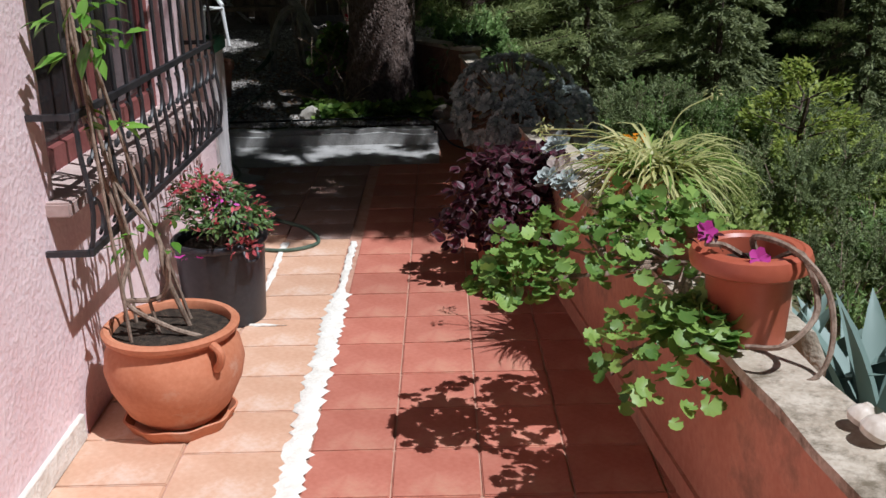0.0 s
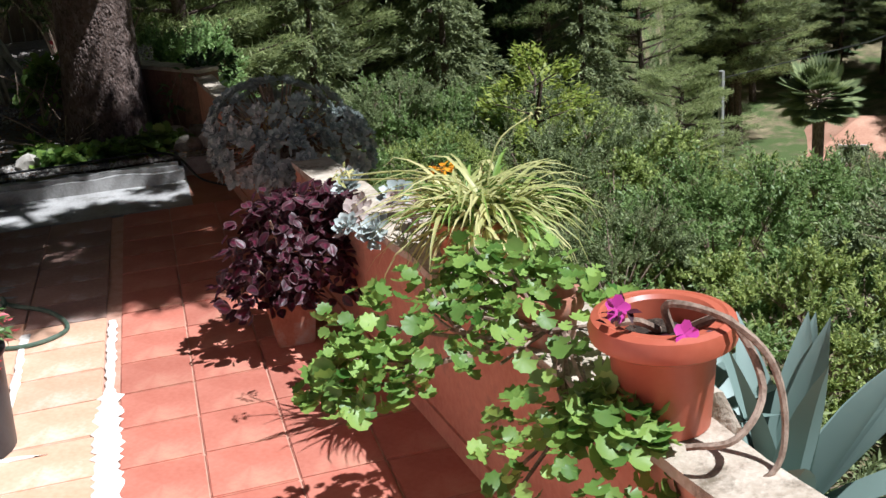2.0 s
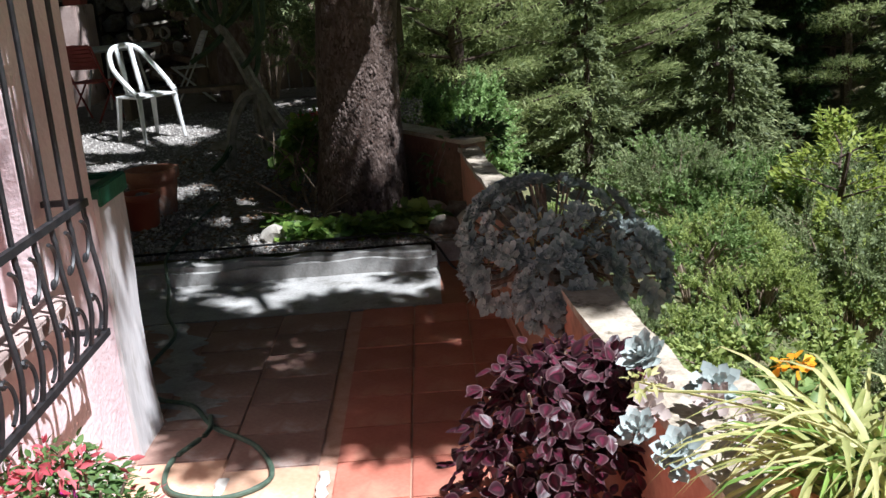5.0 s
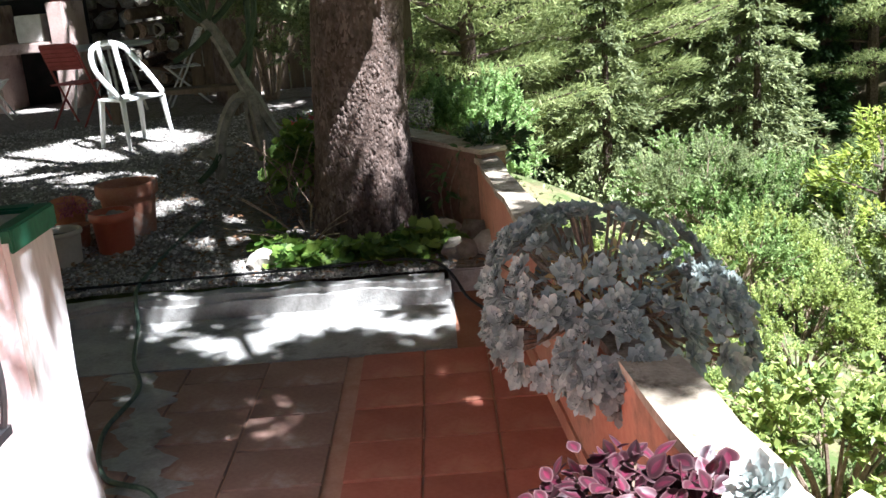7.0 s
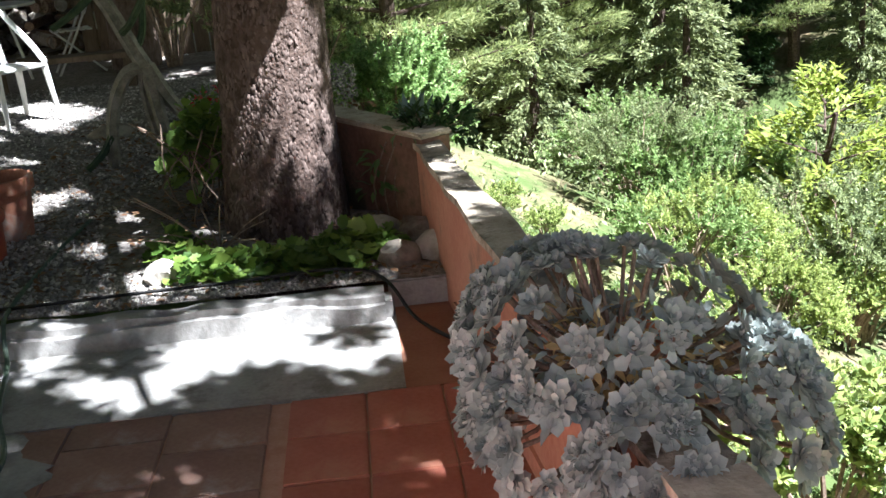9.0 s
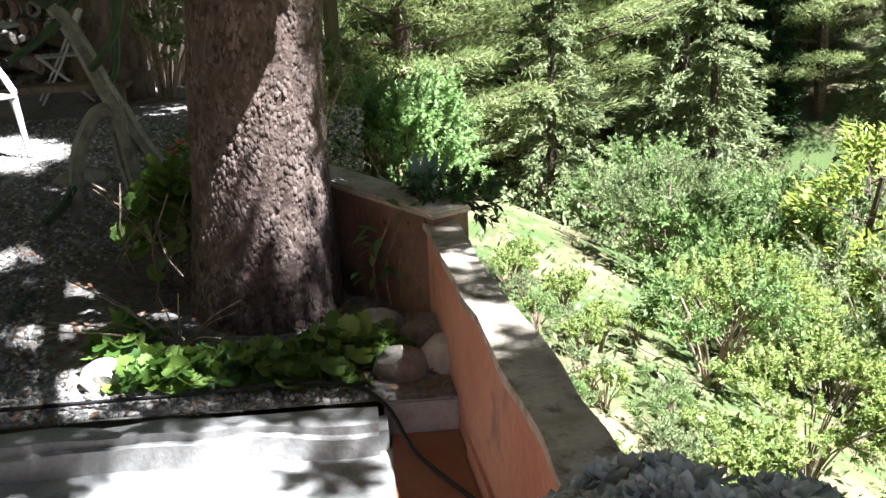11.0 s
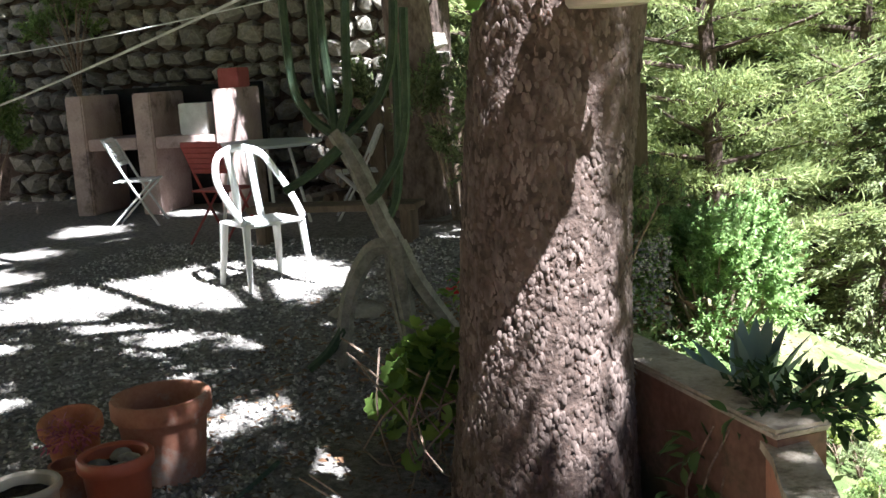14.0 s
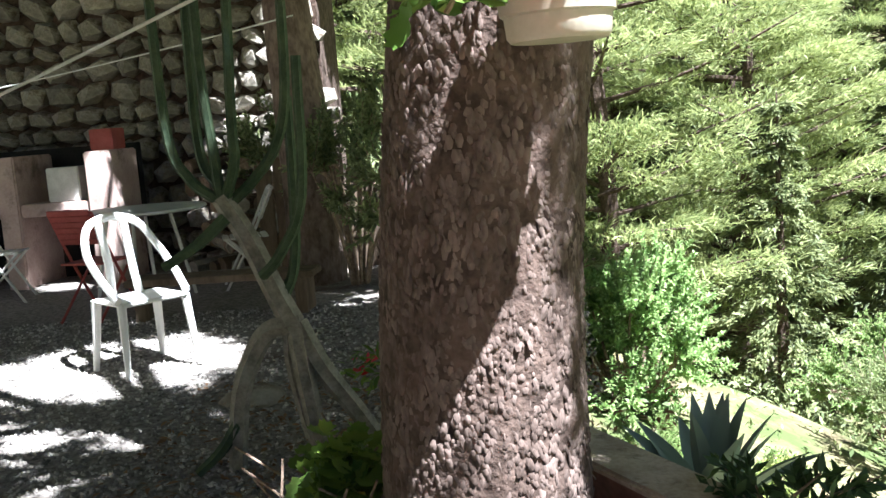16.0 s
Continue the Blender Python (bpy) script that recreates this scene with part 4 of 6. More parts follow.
cluster("leaves", [(-0.1, -0.02, 0.68, 0.05, 0.06, 0.04)], 9, *LANCE_T, 0.09, L_GLOSSY, cm)
cluster("leaves", [(-0.02, 0.0, 0.3, 0.12, 0.1, 0.06)], 14, *LANCE_T, 0.07, L_GLOSSY, cm)

bp = pot("black_pot", "tall black plastic nursery pot", M_BLACK_POT, (-0.94, 3.98, 0), 0.2, 0.36, 0.84, 0.03, 0.012, 0.04)
part("handle", tube(spline([(0.13, -0.16, 0.335), (0.15, -0.175, 0.3), (0.18, -0.14, 0.3), (0.175, -0.11, 0.335)], 4), 0.008, 6), M_BLACK_POT, bp)
fu = thing("fuchsia", "bushy fuchsia with red and pink hanging flowers", "plant", (-0.94, 3.98, 0.32))
dm = [(0, 0, 0.12, 0.2, 0.2, 0.17), (0.08, -0.06, 0.1, 0.16, 0.16, 0.12), (-0.06, 0.05, 0.18, 0.14, 0.14, 0.14)]
for i in range(18):
    d = sphere_dirs(1, 0.1)[0]
    part("stem", tube(spline([(0, 0, -0.02), (d[0] * 0.1, d[1] * 0.1, 0.1), (d[0] * 0.18, d[1] * 0.18, 0.1 + d[2] * 0.16)], 3), 0.004, 5), M_TWIG, fu)
cluster("leaves", dm, 1100, *LANCE_T, 0.042, L_FUCHSIA, fu, inner=0.45)
cluster("flowers", dm, 170, *LANCE_T, 0.036, L_CORAL, fu, tilt=-0.6, inner=0.95)
cluster("flowers", [(0.12, -0.15, 0.02, 0.07, 0.06, 0.05), (-0.03, -0.05, 0.26, 0.1, 0.1, 0.05)], 110, *LANCE_T, 0.036, L_CORAL, fu, tilt=-0.4)
cluster("flowers", [(0.04, -0.1, 0.2, 0.06, 0.06, 0.04), (-0.08, -0.17, 0.0, 0.05, 0.04, 0.03)], 40, *LANCE_T, 0.03, L_PINKFL, fu, tilt=-0.4)

# red-brown bowl pot, shells and geraniums on the parapet
rp = pot("planter_pot", "red-brown plastic planter with a thick rolled rim", M_PLASTIC_TERRA, (0.76, 2.33, PZ + 0.002), 0.138, 0.235, 0.7, 0.05, 0.028, 0.05)
part("rim", lathe([(0.106, 0.185), (0.13, 0.18), (0.146, 0.19), (0.15, 0.21), (0.143, 0.231), (0.127, 0.237), (0.112, 0.231), (0.107, 0.215), (0.106, 0.185)], 48), M_PLASTIC_TERRA, rp)
st = thing("pelargonium_stem", "bare trailing stems with a few magenta flowers", "plant", (0.76, 2.33, PZ + 0.195))
for ctl in ([(0.02, 0.0, 0), (0.0, -0.02, 0.07), (0.06, -0.12, 0.07), (0.12, -0.19, 0.0), (0.13, -0.23, -0.12), (0.08, -0.26, -0.2), (-0.05, -0.24, -0.225)],
            [(0.0, 0.02, 0), (-0.08, -0.05, 0.06), (-0.13, -0.06, 0.07)], [(0.05, 0.0, 0.0), (0.09, -0.1, 0.05), (0.1, -0.2, -0.05), (0.02, -0.24, -0.12), (-0.06, -0.2, -0.14)]):
    part("stem", tube(spline(ctl, 5), [0.009 - 0.0001 * i for i in range(5 * (len(ctl) - 1) + 1)], 6), M_TWIG, st)
PETAL = (np.array([(0, 0, 0), (0.45, 0.6, 0.1), (0.2, 1, 0.05), (-0.2, 1, 0.05), (-0.45, 0.6, 0.1)]), np.array([(0, 1, 2), (0, 2, 3), (0, 3, 4)]))
for c in ((-0.13, -0.06, 0.1), (-0.02, -0.12, 0.05)):
    a = np.arange(5) * 2 * np.pi / 5
    ax = np.stack([np.cos(a) * 0.8, np.sin(a) * 0.3 - 0.2, np.sin(a)], 1)
    stamp("flower", *PETAL, np.array(c)[None].repeat(5, 0), frames(ax, np.array([[0.0, -1, 0.4]]).repeat(5, 0)), np.full(5, 0.028), L_PINKFL, st)
cluster("leaves", [(-0.12, -0.06, 0.06, 0.03, 0.03, 0.05), (0.0, -0.1, 0.02, 0.03, 0.03, 0.04)], 26, *LANCE_T, 0.035, L_COLEUS, st)
for x, y, s in ((0.845, 1.83, 0.03), (0.85, 1.77, 0.034)):
    sh = tagged(part("shell", lathe([(0, 0), (s * 0.8, s * 0.1), (s, s * 0.5), (s * 0.85, s), (s * 0.5, s * 1.35), (s * 0.45, s * 1.4), (s * 0.3, s * 1.65), (0, s * 1.7)], 20), M_SHELL),
                "spiral cream snail shell on the coping", "shell", "shells on the parapet")
    sh.matrix_world = pose(x, y, PZ + 0.012, 25, 10, 60)

GL = round_leaf()
gp = pot("clay_pot", "small terracotta pot under the geranium leaves", M_TERRA_OLD, (0.70, 2.8, PZ), 0.09, 0.13, 0.72)
ger = thing("geranium", "spreading geranium with scalloped fresh green leaves", "plant", (0.68, 2.74, PZ + 0.08))
gd = [(-0.02, -0.02, 0.0, 0.24, 0.3, 0.17), (-0.3, 0.1, -0.03, 0.24, 0.26, 0.15), (-0.1, -0.38, -0.2, 0.2, 0.26, 0.2), (-0.05, 0.22, 0.04, 0.16, 0.14, 0.12), (-0.45, 0.05, -0.1, 0.14, 0.16, 0.1), (-0.05, -0.45, -0.05, 0.1, 0.1, 0.08)]
for i in range(46):
    g = gd[i % len(gd)]
    d = sphere_dirs(1, -0.1)[0]
    e = (g[0] + d[0] * g[3] * 0.8, g[1] + d[1] * g[4] * 0.8, g[2] + d[2] * g[5] * 0.8)
    part("stem", tube(spline([(0.03, 0, -0.02), (g[0] * 0.6, g[1] * 0.6, g[2] * 0.5 - 0.02), e], 4), [0.008 - 0.0005 * k for k in range(9)], 5), M_TWIG, ger)
cluster("leaves", gd, 950, *GL, 0.048, L_GERAN, ger, inner=0.55)

# spider plant
sp_pot = pot("clay_pot", "terracotta pot with a spider plant on the parapet", M_TERRA, (0.72, 3.45, PZ - 0.05), 0.125, 0.19, 0.72)
spd = thing("spider_plant", "variegated spider plant with long arching striped leaves", "plant", (0.75, 3.45, PZ + 0.09))
spd.scale = (0.92, 0.92, 0.92)


def arching(name, n, length, width, material, parent, lift=1.0, drop=1.1, base=0.05, seg=7):
    """Long blades that rise, arch over and hang."""
    V, F = [], []
    for i in range(n):
        a = random.uniform(0, 2 * math.pi)
        L = length * random.uniform(0.55, 1.15)
        e = random.uniform(0.35, 1.3) * lift
        w = width * random.uniform(0.7, 1.2)
        d = Vector((math.cos(a), math.sin(a), 0))
        sd = Vector((-d.y, d.x, 0))
        p = Vector((random.gauss(0, base), random.gauss(0, base), 0))
        k0 = len(V)
        for s in range(seg):
            f = s / (seg - 1)
            ww = w * (1 - f ** 2.5) * (0.6 + 0.8 * min(1, f * 3)) + 0.0006
            el = e - drop * f * random.uniform(1.5, 2.0)
            V.append(p - sd * ww * 0.5 + Vector((0, 0, ww * 0.25)))
            V.append(p)
            V.append(p + sd * ww * 0.5 + Vector((0, 0, ww * 0.25)))
            p = p + (d * math.cos(el) + Vector((0, 0, math.sin(el)))) * (L / seg)
        for s in range(seg - 1):
            k = k0 + s * 3
            F += [(k, k + 1, k + 4, k + 3), (k + 1, k + 2, k + 5, k + 4)]
    return mesh_part(name, [v[:] for v in V], F, material, parent, smooth=True)


arching("leaves", 260, 0.5, 0.014, L_SPIDER, spd)
arching("leaves", 90, 0.42, 0.013, L_GERAN, spd, 1.1)
arching("dry_leaves", 80, 0.34, 0.011, L_STRAW, spd, 0.5, 1.6)
for ctl in ([(0, 0, 0), (-0.15, 0.05, 0.2), (-0.42, 0.12, 0.22)], [(0, 0, 0), (0.1, 0.1, 0.25), (0.25, 0.15, 0.33)], [(0, 0, 0), (-0.1, -0.1, 0.2), (-0.4, 0.3, 0.16)]):
    part("runner", tube(spline(ctl, 5), 0.003, 5), L_SPIDER, spd)
    e = ctl[-1]
    cluster("leaves", [(*e, 0.03, 0.03, 0.03)], 16, *LANCE_T, 0.03, L_SPIDER, spd)
gz = thing("gazania", "small orange daisies beside the spider plant", "flower", (0.76, 3.88, PZ - 0.06))
cluster("leaves", [(0, 0, 0.1, 0.1, 0.1, 0.1)], 60, *LANCE_T, 0.06, L_BUSH, gz)
cluster("petals", [(0.0, 0.0, 0.24, 0.035, 0.035, 0.015)], 26, *PETAL, 0.026, L_ORANGE, gz)
part("stem", tube([(0, 0, 0), (0.01, 0, 0.22)], 0.004, 5), M_TWIG, gz)


def rosette_mesh(n_leaf, material, seed):
    """One fleshy rosette: leaves in a spiral round the axis."""
    tv = np.array([(0, 0, 0), (0.15, 0.35, 0.03), (0.27, 0.76, 0.1), (0, 1.0, 0.16), (-0.27, 0.76, 0.1), (-0.15, 0.35, 0.03), (0, 0.45, -0.06), (0, 0.75, 0.02)])
    tf = np.array([(0, 1, 6), (1, 2, 7), (1, 7, 6), (2, 3, 7), (0, 6, 5), (6, 7, 4), (6, 4, 5), (7, 3, 4)])
    k = np.arange(n_leaf)
    a = k * 2.39996 + seed + rng.normal(0, 0.1, n_leaf)
    f = k / n_leaf
    el = 1.2 * (1 - f) ** 1.5 - 0.02 + rng.normal(0, 0.08, n_leaf)
    d = np.stack([np.cos(a), np.sin(a), np.zeros(n_leaf)], 1)
    u = np.array([[0, 0, 1.0]])
    ax = d * np.cos(el)[:, None] + u * np.sin(el)[:, None]
    up2 = u * np.cos(el)[:, None] - d * np.sin(el)[:, None]
    ob = stamp("rosette", tv, tf, np.zeros((n_leaf, 3)), frames(ax, up2), 0.45 + 0.65 * f, material)
    me = ob.data
    bpy.data.objects.remove(ob)
    return me


def rosettes(parent, P, up, size, meshes):
    for i, (p, u, s) in enumerate(zip(P, up, size)):
        o = new("rosette", meshes[i % len(meshes)])
        o.parent = parent
        q = Vector(u).to_track_quat("Z", "Y").to_matrix().to_4x4()
        o.matrix_local = Matrix.Translation(p) @ q @ pose(0, 0, 0, 0, 0, i * 47) @ Matrix.Scale(s, 4)


GREY = [rosette_mesh(k, L_SUCC, k) for k in (20, 23, 26, 21)]
PINKISH = [rosette_mesh(k, L_SUCC_PINK, k) for k in (14, 16)]
ec = thing("rosette_succulent", "small pinkish grey rosette succulents along the coping", "succulent", (0.56, 4.05, PZ))
P = np.array([(random.uniform(-0.14, 0.12), random.uniform(-0.25, 0.2), random.uniform(0.0, 0.09)) for i in range(13)])
P[:, 2] -= np.where(P[:, 0] < -0.08, 0.05, 0)
up = np.array([(-0.4 + random.gauss(0, 0.3), -0.5 + random.gauss(0, 0.3), 1) for i in range(13)])
rosettes(ec, P[:7], up[:7], rng.uniform(0.05, 0.075, 7), GREY)
rosettes(ec, P[7:], up[7:], rng.uniform(0.045, 0.065, 6), PINKISH)

# large grey succulent
gs_pot = pot("clay_pot", "terracotta pot buried under a grey succulent on the parapet", M_TERRA, (0.42, 5.45, PZ), 0.11, 0.12, 0.75)
gs = thing("grey_succulent", "large sprawling grey-green rosette succulent spilling over the wall", "succulent", (0.4, 5.42, PZ + 0.08))
gs.scale = (0.82, 0.9, 1.0)
domes = [(0.0, 0.05, 0.02, 0.4, 0.34, 0.2), (-0.2, -0.05, -0.08, 0.2, 0.22, 0.16), (0.25, -0.05, -0.12, 0.28, 0.24, 0.2), (-0.1, 0.2, 0.0, 0.28, 0.25, 0.2), (0.05, -0.22, -0.12, 0.24, 0.16, 0.18)]
P, up = [], []
while len(P) < 290:
    g = random.choice(domes)
    d = sphere_dirs(1, -0.65)[0]
    p = np.array(g[:3]) + d * np.array(g[3:])
    if any((((p - np.array(q[:3])) / np.array(q[3:])) ** 2).sum() < 0.8 for q in domes):
        continue
    P.append(p)
    up.append(d + np.array([0, -0.15, 0.55]) + rng.normal(0, 0.2, 3))
P, up = np.array(P), np.array(up)
rosettes(gs, P, up, rng.uniform(0.04, 0.064, len(P)), GREY)
for p, u in zip(P[::2], up[::2]):
    p, u = Vector(p), Vector(u).normalized()
    part("stem", tube(spline([(p.x * 0.2, p.y * 0.2, 0.0), p * 0.6 + Vector((0, 0, -0.04)), p - u * 0.02, p + u * 0.01], 3), 0.006, 5), M_TWIG, gs)
cluster("dry_leaves", [(0, 0, -0.03, 0.32, 0.26, 0.16)], 420, *LANCE_T, 0.05, L_STRAW, gs, inner=0.3)
cluster("foliage", [(0, 0, -0.03, 0.33, 0.28, 0.17)], 420, *LANCE_T, 0.06, L_SUCC, gs, inner=0.3)

# coleus
cp = thing("clay_pot", "square terracotta pot holding a coleus on the floor", "plant pot", (0.24, 4.42, 0))
cp.scale = (0.72, 0.72, 0.9)
b = boxes((-0.13, 0.13, -0.13, 0.13, 0, 0.2), bevel=0.01)
for v in b.verts:
    k = 0.78 + 0.22 * v.co.z / 0.2
    v.co.x *= k
    v.co.y *= k
part("body", b, M_TERRA_OLD, cp)
part("rim", boxes((-0.14, 0.14, -0.14, -0.115, 0.185, 0.225), (-0.14, 0.14, 0.115, 0.14, 0.185, 0.225), (-0.14, -0.115, -0.115, 0.115, 0.185, 0.225), (0.115, 0.14, -0.115, 0.115, 0.185, 0.225)), M_TERRA_OLD, cp, smooth=False)
part("soil", boxes((-0.114, 0.114, -0.114, 0.114, 0.201, 0.212)), M_SOIL, cp, smooth=False)
col = thing("coleus", "bushy wine-red coleus with pale leaf margins", "plant", (0.25, 4.4, 0.16))
col.scale = (0.86, 0.86, 0.92)
n = 9
out = [(0.42 * math.sin(math.pi * f) ** 0.75 * (1 - 0.35 * f), f) for f in np.linspace(0, 1, n)]
ringv = [(x, y) for x, y in out] + [(-x, y) for x, y in out[-2:0:-1]]
m = len(ringv)
cv = np.array([(x, y, 0.12 * abs(x) - 0.12 * y * y) for x, y in ringv] + [(x * 0.8, 0.5 + (y - 0.5) * 0.86, 0.14 * abs(x) - 0.12 * y * y) for x, y in ringv]
              + [(x * 0.32, 0.42 + (y - 0.42) * 0.6, 0.05 * abs(x) - 0.1 * y * y) for x, y in ringv] + [(0, 0.45, -0.04)])
cf, ci = [], []
for k in range(m):
    j = (k + 1) % m
    cf += [(k, j, m + j), (k, m + j, m + k), (m + k, m + j, 2 * m + j), (m + k, 2 * m + j, 2 * m + k), (2 * m + k, 2 * m + j, 3 * m)]
    ci += [1, 1, 0, 0, 2]
cd = [(0, 0, 0.22, 0.3, 0.3, 0.27), (0.12, -0.1, 0.16, 0.24, 0.22, 0.2), (-0.1, 0.02, 0.1, 0.25, 0.25, 0.2), (0.22, -0.02, 0.38, 0.14, 0.14, 0.13), (0.05, 0.12, 0.34, 0.2, 0.2, 0.16)]
for i in range(26):
    g = cd[i % 5]
    d = sphere_dirs(1, 0.0)[0]
    e = (g[0] + d[0] * g[3] * 0.8, g[1] + d[1] * g[4] * 0.8, g[2] + d[2] * g[5] * 0.8)
    part("stem", tube(spline([(0, 0, -0.02), (e[0] * 0.4, e[1] * 0.4, e[2] * 0.5), e], 3), 0.005, 5), M_TWIG, col)
cluster("leaves", cd, 1150, cv, np.array(cf), 0.068, [L_COLEUS, L_COLEUS_RIM, L_COLEUS_HEART], col, np.array(ci), low=-0.5, inner=0.5)

# agaves outside the wall
def agave(x, y, z, n, L, seed, label="blue-green agave with broad pointed leaves"):
    t = thing("agave", label, "succulent", (x, y, z), "agaves beyond the wall")
    random.seed(seed)
    for i in range(n):
        a = i * 2.4 + random.uniform(-0.2, 0.2)
        el = radians(random.uniform(35, 80))
        d = Vector((math.cos(a) * math.cos(el), math.sin(a) * math.cos(el), math.sin(el)))
        sd = Vector((-math.sin(a), math.cos(a), 0))
        upv = d.cross(sd) * -1
        bm = bmesh.new()
        rows = []
        for s in range(8):
            f = s / 7
            w_ = L * 0.085 * (0.75 + 1.2 * f * (1 - f)) * (1 - f ** 3) + 0.001
            c = d * L * f + Vector((0, 0, -0.18 * L * f * f)) + d * 0.02
            rows.append([bm.verts.new(c - sd * w_ + upv * -w_ * 0.35), bm.verts.new(c + upv * 0.0), bm.verts.new(c + sd * w_ + upv * -w_ * 0.35), bm.verts.new(c + upv * w_ * 0.35 * (1 - f))])
        for r0, r1 in zip(rows, rows[1:]):
            for k in range(4):
                bm.faces.new((r0[k], r0[(k + 1) % 4], r1[(k + 1) % 4], r1[k]))
        bm.faces.new(rows[0])
        bmesh.ops.recalc_face_normals(bm, faces=bm.faces)
        part("leaf", bm, L_AGAVE, t)
    return t


agave(1.35, 2.75, -0.15, 22, 0.75, 3)
agave(1.12, 3.05, 0.0, 12, 0.5, 5)
agave(0.2, 9.25, 0.18, 20, 0.5, 4)
random.seed(11)

# ---- the yard ----
def pool(x, y):
    return gravel_z(x, y)


GP = "empty pots on the gravel"
pot("clay_pot", "large old terracotta pot with a heavy rim on gravel", M_TERRA_OLD, (-1.96, 8.62, pool(0, 8.62)), 0.185, 0.32, 0.74, 0.075, 0.018, 0.1, group=GP)
rp2 = pot("clay_pot", "reddish pot filled with pale stones", M_PLASTIC_TERRA, (-1.96, 8.28, pool(0, 8.28)), 0.13, 0.24, 0.78, 0.05, 0.015, 0.05, group=GP)
pot("clay_pot", "orange terracotta pot leaning to one side", M_TERRA, (-2.34, 8.62, pool(0, 8.5) + 0.02), 0.12, 0.22, 0.68, 0.05, 0.015, 0.0, rz=20, group=GP, tilt=12)
pot("clay_pot", "faded beige plastic pot on gravel", M_BEIGE_POT, (-2.22, 8.12, pool(0, 8)), 0.13, 0.2, 0.8, 0.03, 0.012, 0.04, group=GP)
for i, (x, y) in enumerate(((-0.05, -0.03), (0.03, 0.04), (0.05, -0.05), (-0.02, 0.07))):
    tagged(part("stone", stone(bmesh.new(), (-1.96 + x, 8.28 + y, pool(0, 8.28) + 0.2), 0.04, i), M_ROCK), "pale rounded stone lying in a pot", "stone", "stones in the pot")
hp = thing("heather_plant", "small pot plant with faded pink flowers", "plant", (-2.22, 8.4, pool(0, 8.4)))
part("pot", lathe([(0, 0), (0.06, 0), (0.08, 0.14), (0.07, 0.14), (0.06, 0.1), (0, 0.1)], 20), M_TERRA_OLD, hp)
cluster("flowers", [(0, 0, 0.22, 0.1, 0.1, 0.1)], 220, *LANCE_T, 0.03, leafmat("dusky_pink_flower", (0.25, 0.05, 0.09), (0.5, 0.15, 0.2)), hp, inner=0.3)
tagged(part("stone", stone(bmesh.new(), (-1.85, 10.72, 0.27), 0.17, 3, 0.4), M_ROCK), "flat pale stone at the foot of the cactus", "stone")
for i, (x, y, s) in enumerate(((-1.02, 7.78, 0.09), (0.12, 7.95, 0.13), (0.02, 7.7, 0.1), (-0.95, 7.95, 0.07), (0.2, 7.75, 0.12), (-0.05, 8.05, 0.1))):
    tagged(part("stone", stone(bmesh.new(), (x, y, pool(x, y) + 0.03), s, i + 5), M_ROCK), "rounded stone among the ground cover", "stone", "stones round the pine")


def plastic_chair(at, rz):
    t = thing("plastic_chair", "white moulded plastic garden chair with looped back", "chair", at, rz=rz)
    t.scale = (0.86, 0.9, 1.0)
    seat = boxes((-0.21, 0.24, -0.235, 0.235, 0.405, 0.43), bevel=0.012)
    part("seat", seat, M_WHITE, t)
    for sy in (-1, 1):
        part("leg", tube([(0.2, 0.22 * sy, 0.42), (0.225, 0.235 * sy, 0.2), (0.25, 0.25 * sy, 0)], [0.03, 0.024, 0.018], 8), M_WHITE, t)
        part("leg", tube([(-0.19, 0.21 * sy, 0.42), (-0.215, 0.225 * sy, 0.2), (-0.25, 0.24 * sy, 0)], [0.034, 0.027, 0.02], 8), M_WHITE, t)
    arch = [(0.2, -0.235, 0.44), (0.02, -0.255, 0.56), (-0.17, -0.245, 0.7), (-0.28, -0.17, 0.84), (-0.315, 0, 0.885), (-0.28, 0.17, 0.84), (-0.17, 0.245, 0.7), (0.02, 0.255, 0.56), (0.2, 0.235, 0.44)]
    part("back_frame", tube(spline(arch, 6), 0.026, 8), M_WHITE, t)
    for y in (-0.08, 0.08):
        part("back_slat", tube(spline([(-0.19, y * 1.2, 0.42), (-0.23, y * 1.0, 0.62), (-0.305, y * 1.1, 0.87)], 5), 0.028, 8), M_WHITE, t)
    return t


plastic_chair((-2.7, 11.42, gravel_z(0, 11.4)), -40)


def folding_chair(at, rz, material, label, slat_mat):
    t = thing("folding_chair", label, "chair", at, rz=rz)
    for y in (-0.2, 0.2):
        part("leg", tube(spline([(0.22, y, 0.0), (-0.02, y, 0.42), (-0.22, y, 0.82)], 3), 0.012, 7), material, t)
        part("leg", tube([(-0.24, y * 0.9, 0.0), (0.2, y * 0.9, 0.44)], 0.011, 7), material, t)
    for k in range(6):
        part("seat_slat", boxes((-0.17 + k * 0.065, -0.115 + k * 0.065, -0.19, 0.19, 0.425, 0.44), bevel=0.004), slat_mat, t)
        part("back_slat", boxes((-0.012, 0.006, -0.19, 0.19, 0, 0.045), bevel=0.004), slat_mat, t).matrix_local = pose(-0.115 - k * 0.021, 0, 0.58 + k * 0.045, 0, -25, 0)
    part("top_rail", tube([(-0.22, -0.2, 0.82), (-0.23, 0, 0.84), (-0.22, 0.2, 0.82)], 0.012, 7), material, t)
    return t


